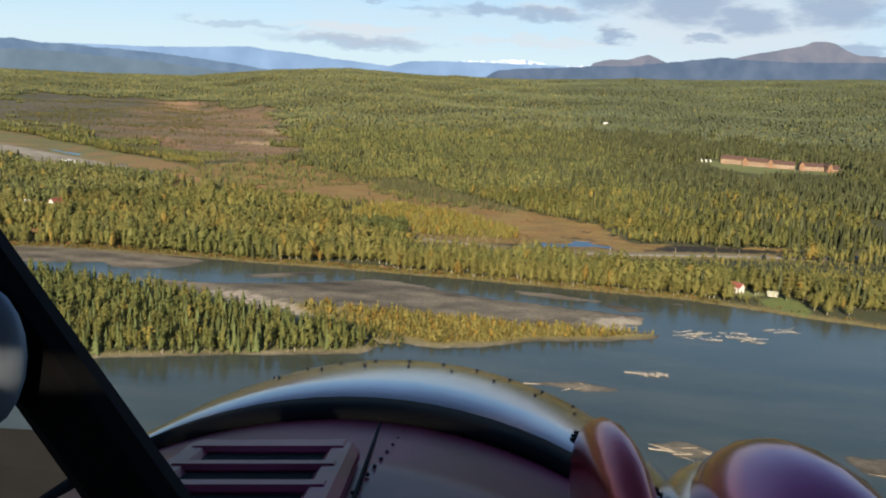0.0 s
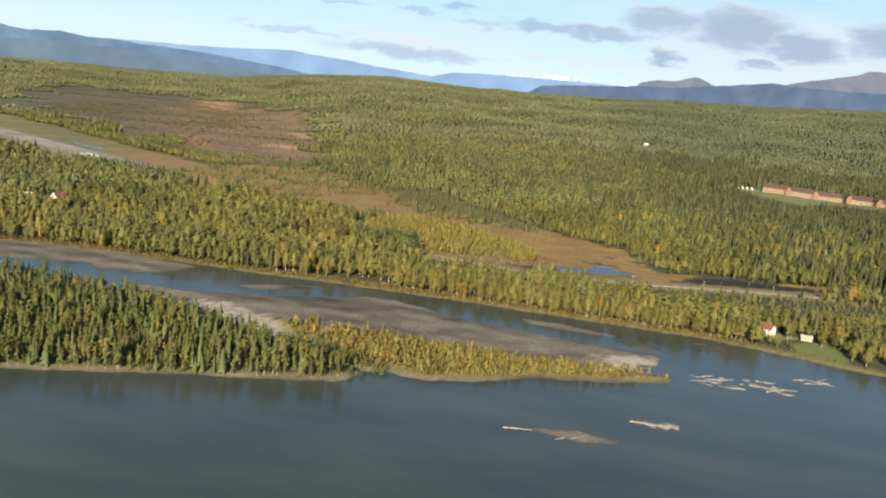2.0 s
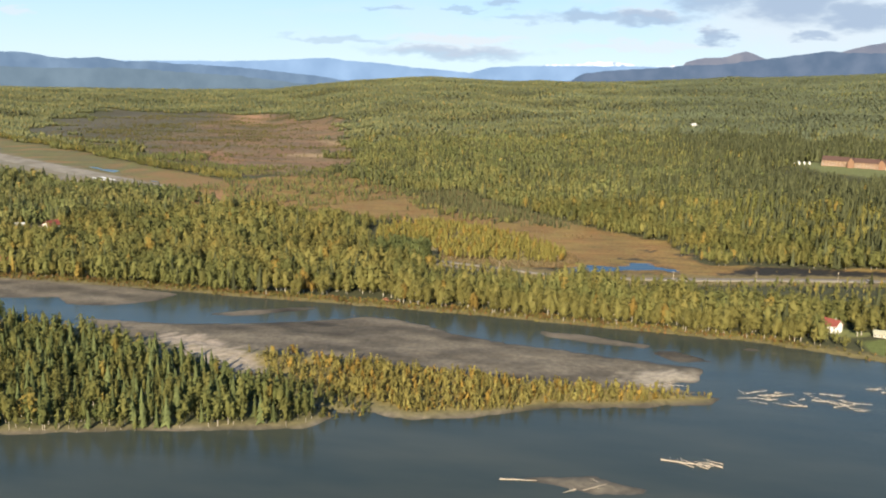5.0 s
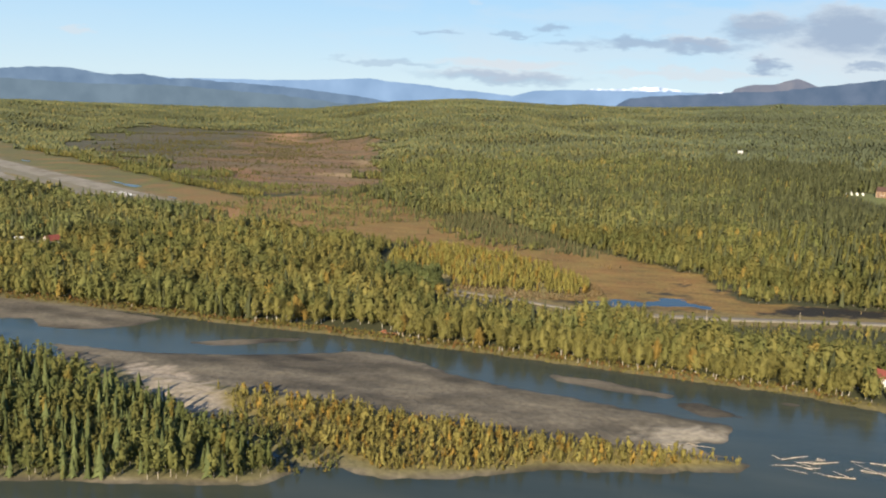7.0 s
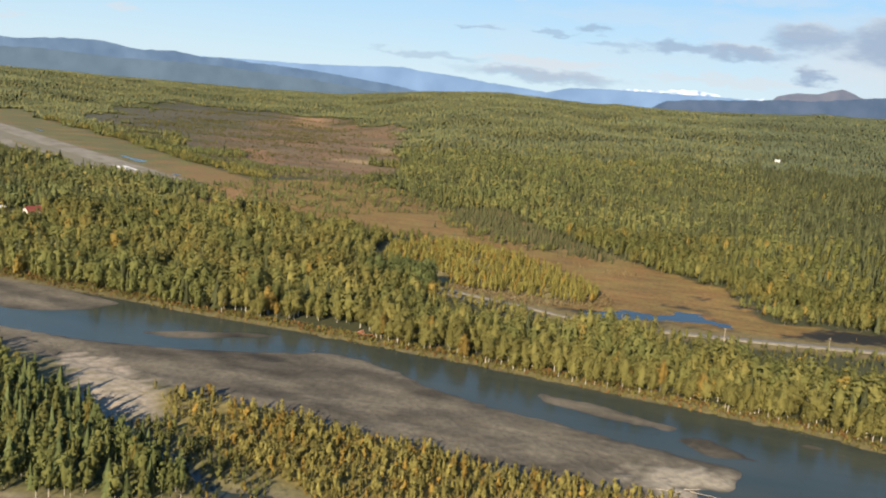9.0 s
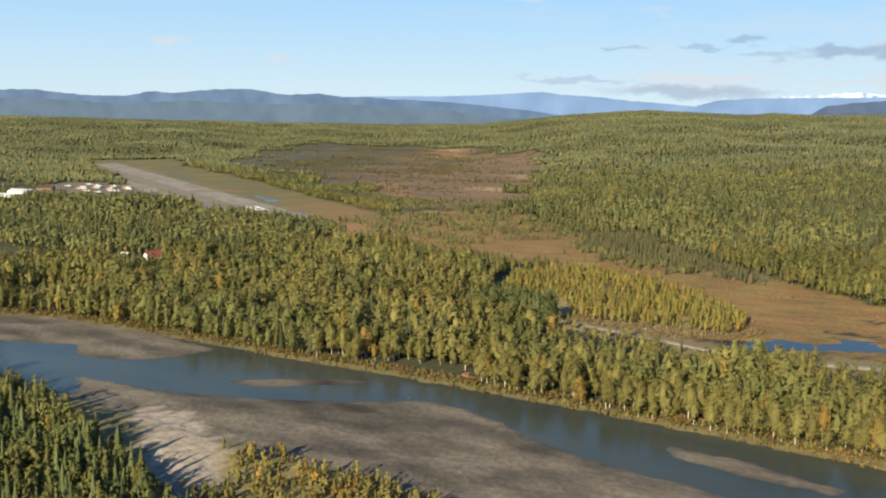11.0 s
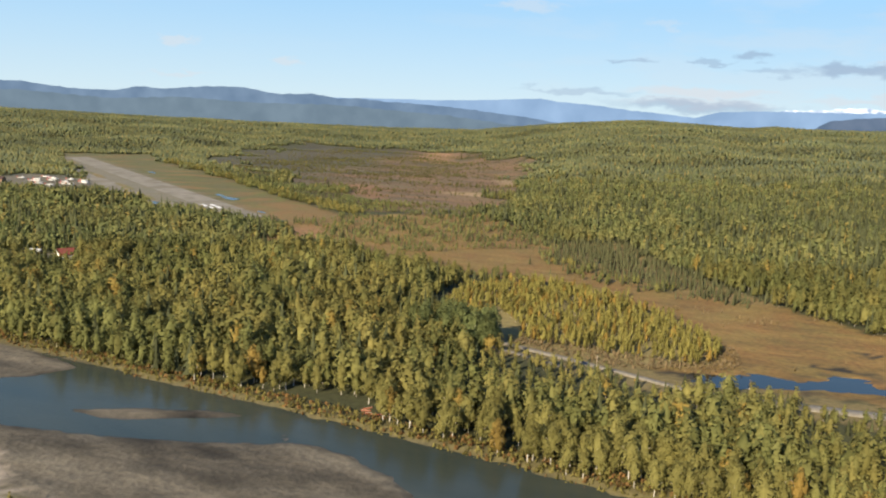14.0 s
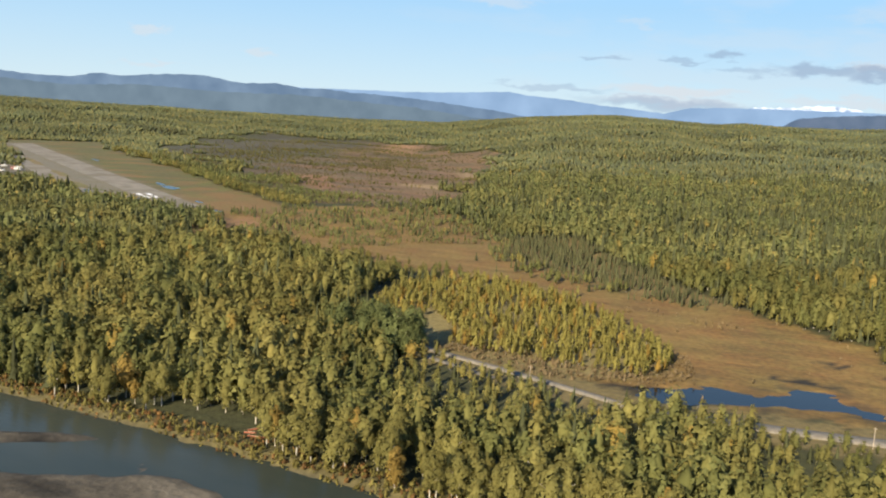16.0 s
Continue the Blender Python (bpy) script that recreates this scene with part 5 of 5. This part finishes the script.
house("house", 205, 2300, 10, 13, 8, 5, 2.5, MAT["white_wall"], MAT["grey_roof"], (6, 2), "white house far off in the forest")

# lodge on the hill: four wings in a row and a hall
LODGE = ((368, 1312, -20, 44, 17, 10.5), (412, 1290, -22, 50, 17, 10.5), (462, 1276, -12, 46, 17, 9), (520, 1272, 4, 52, 22, 9), (556, 1262, 14, 30, 16, 7))
for i, (x, y, turn, long, deep, tall) in enumerate(LODGE):
    house("lodge_wing", x, y, turn, long, deep, tall, 7.0, MAT["log_wall"], MAT["brown_roof"], (max(6, int(long / 4.5)), 3 if tall > 8.5 else 2), "wooden lodge wing with a brown shingle roof on the hill", "lodge", door=i == 3, group="wings of the lodge", posts=int(long / 5.5))
for x, y, turn in ((391, 1293, 70), (438, 1277, 72), (497, 1268, 80), (546, 1255, 95)):
    house("lodge_gable", x, y, turn, 24, 10, 11.5, 6.5, MAT["orange_log"], MAT["brown_roof"], (2, 3), "projecting gabled bay of the wooden lodge", "lodge", door=False, group="gables of the lodge")


def coach():
    c = new("coach")
    part("body", box(bmesh.new(), -6, 6, -1.25, 1.25, 0.5, 3.4, 0.2), MAT["white_wall"], c)
    for s in (-1, 1):
        part("window", box(bmesh.new(), -5.4, 5.4, s * 1.26 - 0.02, s * 1.26 + 0.02, 1.8, 2.9), MAT["glass"], c)
        for x in (-4, 4):
            bm = bmesh.new()
            bmesh.ops.create_cone(bm, cap_ends=True, segments=12, radius1=0.5, radius2=0.5, depth=0.3, matrix=pose(x, s * 1.15, 0.5, 90))
            part("wheel", bm, MAT["tyre"], c)
    return tagged(c, "white coach parked beside the lodge", "bus", "coaches parked at the lodge")


cp = coach()
for i in range(10):
    x, y = 300 + 9 * (i % 4) + 2 * (i // 4), 1330 + 16 * (i // 4) - 2 * (i % 4)
    m = pose(x, y, float(height(np.array([x + 0.0]), np.array([y + 0.0]))[0]), 0, 0, 75)
    if i == 0:
        cp.matrix_basis = m
    else:
        copy_thing(cp, m)


def car(x, y, z, turn, paint, label):
    c = new("car")
    c.matrix_basis = pose(x, y, z, 0, 0, turn)
    bm = box(bmesh.new(), -2.3, 2.3, -0.92, 0.92, 0.35, 1.0, 0.15)
    b = part("body", bm, paint, c)
    bm = bmesh.new()
    lo = [bm.verts.new(p) for p in ((-1.9, -0.85, 1.0), (1.2, -0.85, 1.0), (1.2, 0.85, 1.0), (-1.9, 0.85, 1.0))]
    hi = [bm.verts.new(p) for p in ((-1.5, -0.7, 1.6), (0.5, -0.7, 1.6), (0.5, 0.7, 1.6), (-1.5, 0.7, 1.6))]
    bm.faces.new(lo)
    bm.faces.new(hi)
    for k in range(4):
        bm.faces.new((lo[k], lo[(k + 1) % 4], hi[(k + 1) % 4], hi[k]))
    bmesh.ops.recalc_face_normals(bm, faces=bm.faces)
    part("cabin", bm, MAT["glass"], c)
    for px in (-1.4, 1.4):
        for py in (-0.85, 0.85):
            bm = bmesh.new()
            bmesh.ops.create_cone(bm, cap_ends=True, segments=12, radius1=0.36, radius2=0.36, depth=0.24, matrix=pose(px, py, 0.36, 90))
            part("wheel", bm, MAT["tyre"], c)
    return tagged(c, label, "car")


car(214, 502, 1.55, 12, MAT["white_wall"], "white car on the gravel road")
car(126, 303, 0.6, 30, MAT["white_wall"], "white car parked beside the house")
car(122, 308, 0.6, 20, MAT["blue_paint"], "blue car parked beside the house")
car(120, 298, 0.6, 160, MAT["white_wall"], "white pickup on the grass by the house")


def skiff(x, y, turn, paint, label):
    s = root("skiff", x, y, turn, sink=0.05)
    bm = bmesh.new()
    rings = []
    for u, w, d in ((-2.6, 0.75, 0.55), (-1, 0.85, 0.6), (1, 0.75, 0.6), (2.2, 0.4, 0.55), (2.8, 0.05, 0.4)):
        rings.append([bm.verts.new((u, v * w, z * d)) for v, z in ((-1, 0), (-0.8, 0.75), (0, 1), (0.8, 0.75), (1, 0))])
    for a, b in zip(rings, rings[1:]):
        for i in range(4):
            bm.faces.new((a[i], a[i + 1], b[i + 1], b[i]))
    bm.faces.new(rings[0])
    bmesh.ops.recalc_face_normals(bm, faces=bm.faces)
    part("hull", bm, paint, s)
    part("keel", box(bmesh.new(), -2.5, 2.3, -0.05, 0.05, 0.55, 0.68), MAT["wood"], s)
    return tagged(s, label, "boat")


for x, y, t in ((-233, 309, 20), (-229, 306, 5), (-234, 313, 60), (-225, 307, 35)):
    skiff(x, y, t, MAT["rust_paint"], "overturned rust-red wooden skiff on the grassy bank")


def utility_pole(x, y):
    p = root("utility_pole", x, y, 20, sink=0.3)
    bm = bmesh.new()
    bmesh.ops.create_cone(bm, cap_ends=True, segments=8, radius1=0.2, radius2=0.13, depth=11, matrix=pose(0, 0, 5.5))
    part("pole", bm, MAT["wood"], p)
    part("crossarm", box(bmesh.new(), -1.2, 1.2, -0.07, 0.07, 10.1, 10.3, 0.02), MAT["wood"], p)
    return tagged(p, "weathered wooden utility pole beside the road", "pole", "utility poles along the road")


for x, y in ((-58, 432), (20, 447), (100, 468), (184, 300), (180, 487), (-150, 448)):
    utility_pole(x, y)


# driftwood
def log(x, y, turn, long, thick, seed, rise=2.0):
    r = random.Random(seed)
    d = new("driftwood_log")
    d.matrix_basis = pose(x, y, -0.85, 0, -rise, turn)
    bm = bmesh.new()
    n, rings = 7, []
    for i in range(n):
        u = i / (n - 1)
        w = thick * (1 - 0.55 * u) * (1.5 if i == 0 else 1)
        o = (r.uniform(-0.12, 0.12) * long * 0.1, r.uniform(0, 0.1))
        rings.append([bm.verts.new((u * long, o[0] + w * math.cos(a * math.pi / 3), o[1] + w * math.sin(a * math.pi / 3))) for a in range(6)])
    for a, b in zip(rings, rings[1:]):
        for i in range(6):
            bm.faces.new((a[i], a[(i + 1) % 6], b[(i + 1) % 6], b[i]))
    bm.faces.new(rings[0])
    bm.faces.new(rings[-1])
    bmesh.ops.recalc_face_normals(bm, faces=bm.faces)
    part("trunk", bm, MAT["wood"], d)
    for k in range(3):
        bm = bmesh.new()
        a = r.uniform(0, 6.28)
        bmesh.ops.create_cone(bm, cap_ends=True, segments=5, radius1=thick * 0.4, radius2=thick * 0.1, depth=long * 0.22, matrix=Matrix.Translation((long * r.uniform(0.02, 0.8), 0, thick)) @ pose(0, 0, 0, 60 * math.cos(a), 60 * math.sin(a), 0))
        part("branch", bm, MAT["wood"], d)
    return tagged(d, "bleached driftwood log stranded in the shallow river", "log", "driftwood in the river")


rl = random.Random(11)
JAMS = ((46, 146, 8, 30), (68, 138, 8, 26), (90, 150, 8, 26), (100, 138, 9, 22), (128, 172, 5, 14), (145, 176, 4, 12), (10, 31, 6, 16), (-60, -6, 4, 22), (2, -100, 8, 18), (120, -108, 6, 22), (-5, 150, 3, 10))
for k, (x, y, n, spread) in enumerate(JAMS):
    for i in range(n):
        log(x + rl.uniform(-1, 1) * spread * 0.6, y + rl.uniform(-1, 1) * spread * 0.3, rl.choice((-1, 1)) * rl.uniform(0, 45) + (180 if rl.random() < 0.4 else 0), rl.uniform(4, 15), rl.uniform(0.12, 0.27), k * 50 + i, rl.uniform(-1, 9))
for k, (x, y, t, long) in enumerate(((-15, 33, -6, 44), (-95, -8, 6, 30), (-18, -100, -8, 40), (60, 146, 25, 26))):
    log(x, y, t, long * 0.6, 0.32, 900 + k, 0.8)


# single trees along the bank
def tree_mesh(name, seed, kind):
    dark = kind == "dark"
    v, f, bark, nn = clump_tree(seed, 680, 0.029, 0.03 if dark else 0.17, 0.21 if dark else (0.19, 0.22, 0.26)[seed % 3], stem=False, sides=8, lobes=9, point=not dark)
    me = bpy.data.meshes.new(name)
    me.from_pydata([tuple(p) for p in v], [], [tuple(int(i) for i in q) for q in f])
    me.polygons.foreach_set("use_smooth", np.ones(len(f), bool))
    leaf_normals(me, nn)
    me.materials.append(MAT[{"leaf": "crown", "gold": "crown_gold", "dark": "crown_dark"}[kind]])
    return me


def trunk_mesh(seed):
    """A tapered trunk with limbs, for a tree one metre high."""
    r = random.Random(seed)
    bm = bmesh.new()

    def limb(a, b, ra, rb):
        d = Vector(b) - Vector(a)
        bmesh.ops.create_cone(bm, cap_ends=True, segments=6, radius1=ra, radius2=rb, depth=d.length, matrix=Matrix.Translation((Vector(a) + Vector(b)) / 2) @ d.to_track_quat("Z", "Y").to_matrix().to_4x4())
    limb((0, 0, -0.03), (0.008, 0.004, 0.32), 0.017, 0.012)
    limb((0.008, 0.004, 0.32), (-0.01, 0.01, 0.82), 0.010, 0.003)
    for k in range(5):
        a, z = r.uniform(0, 6.28), r.uniform(0.22, 0.6)
        limb((0, 0, z), (math.cos(a) * 0.17, math.sin(a) * 0.17, z + 0.16), 0.005, 0.002)
    me = bpy.data.meshes.new("trunk")
    bm.to_mesh(me)
    bm.free()
    me.materials.append(MAT["bark"])
    return me


TRUNKS = [trunk_mesh(s) for s in range(3)]
CROWNS = {k: [tree_mesh("crown", s + 300 + 17 * len(k), k) for s in range(4)] for k in ("leaf", "gold", "dark")}
TREE_WORDS = {"leaf": ("birch_tree", "olive-green birch with a pale trunk on the river bank"), "gold": ("birch_tree", "golden autumn birch with a pale trunk"), "dark": ("cottonwood_tree", "tall dark green cottonwood towering over the birches")}


def tree(x, y, tall, kind, r, girth=1.0):
    name, words = TREE_WORDS[kind]
    t = root(name, x, y, r.uniform(0, 360))
    w = tall * girth * r.uniform(0.85, 1.15)
    t.scale = (w, w, tall)
    shared("trunk", r.choice(TRUNKS), t)
    shared("crown", r.choice(CROWNS[kind]), t)
    return tagged(t, words, "tree", "cottonwoods by the road" if kind == "dark" else "birches along the river bank")


rt = random.Random(21)
for x, y in FRONT_ROW:
    if -290 < x < -222 and y < 318 - 0.1 * abs(x + 250):
        continue
    tree(x, y, rt.uniform(12, 23), "gold" if rt.random() < 0.05 else "leaf", rt)
for k in range(52):
    a, q = rt.uniform(0, 6.28), rt.uniform(0, 1) ** 0.5
    tree(-256 + 30 * q * math.cos(a), 466 + 21 * q * math.sin(a), rt.uniform(21, 28), "dark", rt, 1.0)
for x, y in ((149, 296), (153, 300), (112, 318), (176, 284), (126, 322), (152, 322), (176, 314), (156, 311), (190, 310), (198, 262), (216, 302), (222, 284), (192, 250), (204, 248), (212, 262), (199, 236), (220, 238)):
    tree(x, y, rt.uniform(12, 20), "leaf", rt)


# ---- the aircraft's nose, where it hangs in the air as the flight begins ----
MAT["maroon"] = material("maroon_paint", (0.17, 0.020, 0.052), 0.36, grain=(9.0, 0.3), spec=0.12, second=((0.12, 0.014, 0.022), 5.0, 0.42, 0.62))
MAT["cowl"] = material("worn_brown_paint", (0.40, 0.325, 0.30), 0.17, metal=0.85, grain=(6.0, 0.2), spec=0.5, second=((0.26, 0.17, 0.12), 3.0, 0.52, 0.68))
MAT["dome"] = material("glossy_maroon_paint", (0.24, 0.045, 0.10), 0.14, metal=0.7, grain=(9.0, 0.2), spec=0.5)
MAT["scoop_red"] = material("glossy_red_paint", (0.30, 0.028, 0.035), 0.18, metal=0.55, grain=(9.0, 0.2), spec=0.5)
MAT["black"] = material("black_rubber_seal", (0.008, 0.008, 0.009), 0.85, grain=(12.0, 0.2), spec=0.05)
MAT["rivet"] = material("dark_rivet", (0.03, 0.025, 0.025), 0.5, grain=(20.0, 0.1))
MAT["grey_plastic"] = material("grey_plastic", (0.16, 0.19, 0.24), 0.35, grain=(5.0, 0.1))
nose = new("aeroplane_nose")
nose.matrix_basis = look(PATH[0][1], PATH[0][2], PATH[0][3])
AXIS_Y, RADIUS = -0.86, 0.66


def axis_x(d):
    return -0.29 + 0.132 * d


def skin(name, profile, mat, a0=20, a1=160, label="", thick=0.012, n=40):
    """A shell round the engine's axis; profile: (depth, radius)."""
    bm = bmesh.new()
    rows = []
    for lift in (0.0, -thick):
        for d, r in profile:
            rows.append([bm.verts.new((axis_x(d) + (r + lift) * math.cos(radians(a0 + (a1 - a0) * i / n)), AXIS_Y + (r + lift) * math.sin(radians(a0 + (a1 - a0) * i / n)), -d)) for i in range(n + 1)])
    k = len(profile)
    for base in (0, k):
        for a, b in zip(rows[base:base + k - 1], rows[base + 1:base + k]):
            for i in range(n):
                bm.faces.new((a[i], a[i + 1], b[i + 1], b[i]))
    for a, b in ((rows[0], rows[k]), (rows[k - 1], rows[2 * k - 1])):
        for i in range(n):
            bm.faces.new((a[i], a[i + 1], b[i + 1], b[i]))
    bmesh.ops.recalc_face_normals(bm, faces=bm.faces)
    for f in bm.faces:
        f.smooth = True
    return part(name, bm, mat, nose, label)


def on_skin(d, angle, r=RADIUS):
    return Vector((axis_x(d) + r * math.cos(radians(angle)), AXIS_Y + r * math.sin(radians(angle)), -d)), Vector((math.cos(radians(angle)), math.sin(radians(angle)), 0))


deck = skin("deck", [(0.35, 0.614), (0.6, 0.629), (0.9, 0.639), (1.13, 0.644)], MAT["maroon"], label="glossy maroon painted deck")
seal = skin("seal", [(1.115, 0.650), (1.125, 0.660), (1.19, 0.660), (1.20, 0.650)], MAT["black"], label="black rubber seal")
cowl = skin("cowling", [(1.195, 0.645), (1.225, 0.662), (1.30, 0.669), (1.42, 0.672), (1.52, 0.668), (1.59, 0.652), (1.64, 0.62), (1.67, 0.57)], MAT["cowl"], label="worn glossy brown cowling")


def lump(bm, centre, size, turn, seg=20):
    r = bmesh.ops.create_uvsphere(bm, u_segments=seg, v_segments=seg // 2, radius=1.0, matrix=Matrix.LocRotScale(centre, turn, size))
    for v in r["verts"]:
        for f in v.link_faces:
            f.smooth = True
    return bm


# raised panel with three open louvre slots
bm = bmesh.new()
for d0, d1 in ((0.896, 0.935), (0.821, 0.845), (0.748, 0.774), (0.655, 0.700)):
    box(bm, -0.262 + 0.02 * (0.9 - d0), -0.098, -0.228, -0.202, -d1, -d0, 0.005)
for x0, x1 in ((-0.272, -0.238), (-0.122, -0.088)):
    box(bm, x0, x1, -0.230, -0.2035, -0.932, -0.66, 0.008)
panel = part("louvre_panel", bm, MAT["maroon"], deck, "raised maroon louvre panel")
for d0, d1 in ((0.842, 0.899), (0.771, 0.824), (0.697, 0.751)):
    part("louvre", box(bmesh.new(), -0.25, -0.11, -0.219, -0.209, -d1, -d0), MAT["black"], panel, "dark open louvre slot")
p, n = on_skin(0.95, 82.4, 0.645)
part("panel_seam", box(bmesh.new(), p.x - 0.0016, p.x + 0.0016, p.y - 0.003, p.y + 0.001, -1.12, -0.7), MAT["black"], deck)
rivet_me = bpy.data.meshes.new("rivet")
bm = bmesh.new()
bmesh.ops.create_icosphere(bm, subdivisions=1, radius=0.0026)
bm.to_mesh(rivet_me)
bm.free()
rivet_me.materials.append(MAT["rivet"])
for i in range(12):
    p, n = on_skin(0.75 + i * 0.033, 81.2, 0.641)
    shared("rivet", rivet_me, deck, Matrix.Translation(p))
for i in range(12):
    p, n = on_skin(1.50, 112 - 5.0 * i, 0.670)
    shared("rivet", rivet_me, cowl, Matrix.Translation(p))
for i in range(9):
    p, n = on_skin(1.42, 104 - 6.0 * i, 0.673)
    shared("rivet", rivet_me, cowl, Matrix.Translation(p))
# unreadable stencil on the cowling
for i in range(8):
    for j in range(3 if i < 3 else 2):
        p, n = on_skin(1.25 + 0.022 * j, 62.0 - 1.7 * i, 0.667)
        part("stencil_bar", box(bmesh.new(), p.x - 0.006, p.x + 0.006, p.y - 0.002, p.y + 0.002, p.z - 0.006, p.z + 0.006), MAT["black"], cowl)
scoop = part("air_scoop", lump(bmesh.new(), (0.172, -0.262, -0.90), (0.036, 0.085, 0.16), None), MAT["scoop_red"], nose, "red rounded air scoop")
dome = part("fairing", lump(bmesh.new(), (0.41, -0.40, -1.02), (0.115, 0.17, 0.30), None, 28), MAT["dome"], nose, "glossy maroon fairing dome")
skirt = part("fairing_base", lump(bmesh.new(), (0.405, -0.50, -1.14), (0.150, 0.22, 0.33), None, 28), MAT["cowl"], nose, "brown fairing base")


def bar(a, b, wide, deep, mat, name, label):
    """A flat bar between two points."""
    a, b = Vector(a), Vector(b)
    d = b - a
    bm = box(bmesh.new(), -wide / 2, wide / 2, -deep / 2, deep / 2, -d.length / 2, d.length / 2, min(wide, deep) * 0.25)
    bmesh.ops.transform(bm, matrix=Matrix.Translation((a + b) / 2) @ d.to_track_quat("Z", "Y").to_matrix().to_4x4(), verts=bm.verts)
    return part(name, bm, mat, nose, label)


bar((-0.35, 0.104, -0.5), (-0.145, -0.182, -0.5), 0.045, 0.03, MAT["black"], "windscreen_post", "black windscreen post")
bar((-0.30, -0.185, -0.50), (0.02, -0.20, -0.60), 0.03, 0.03, MAT["black"], "windscreen_sill", "black windscreen sill")
part("mirror", lump(bmesh.new(), (-0.249, -0.058, -0.47), (0.026, 0.040, 0.012), None), MAT["grey_plastic"], nose, "grey rounded mirror housing")
# cabin behind the windscreen, unseen, added to shade the deck: roof with the high wing, side walls, bulkhead
part("roof", box(bmesh.new(), -0.62, 0.62, 0.42, 0.47, -0.15, 1.6, 0.01), MAT["maroon"], nose)
part("wing", box(bmesh.new(), -5.5, 5.5, 0.48, 0.66, -0.35, 1.5, 0.05), MAT["maroon"], nose)
part("side_wall", box(bmesh.new(), -0.66, -0.62, -1.1, 0.46, 0.25, 1.6, 0.01), MAT["maroon"], nose)
part("side_wall", box(bmesh.new(), 0.62, 0.66, -1.1, 0.46, 0.25, 1.6, 0.01), MAT["maroon"], nose)
part("bulkhead", box(bmesh.new(), -0.62, 0.62, -1.1, 0.42, 1.60, 1.64, 0.01), MAT["grey_plastic"], nose)
part("floor", box(bmesh.new(), -0.62, 0.62, -1.14, -1.10, 0.25, 1.6, 0.01), MAT["grey_plastic"], nose)
# two-bladed propeller at rest
hub = Vector((axis_x(1.85), AXIS_Y + 0.30, -1.85))
prop = part("spinner", lump(bmesh.new(), hub, (0.09, 0.09, 0.14), None), MAT["grey_plastic"], nose, "grey propeller hub")
for s in (-1, 1):
    bm = bmesh.new()
    rings = []
    for u, w, t in ((0.08, 0.05, 0.025), (0.35, 0.075, 0.02), (0.75, 0.085, 0.013), (1.05, 0.065, 0.008), (1.18, 0.02, 0.004)):
        rings.append([bm.verts.new(hub + Vector((s * u, -s * 0.12 * u, 0)) + Vector((0, dy * w, dz * t))) for dy, dz in ((-1, 0), (0, 1), (1, 0), (0, -1))])
    for a, b in zip(rings, rings[1:]):
        for i in range(4):
            bm.faces.new((a[i], a[(i + 1) % 4], b[(i + 1) % 4], b[i]))
    bm.faces.new(rings[0])
    bm.faces.new(rings[-1])
    bmesh.ops.recalc_face_normals(bm, faces=bm.faces)
    part("blade", bm, MAT["black"], nose, "black propeller blade")
tagged(nose, "maroon aeroplane nose with brown cowling, seen from its cockpit in flight", "aeroplane")
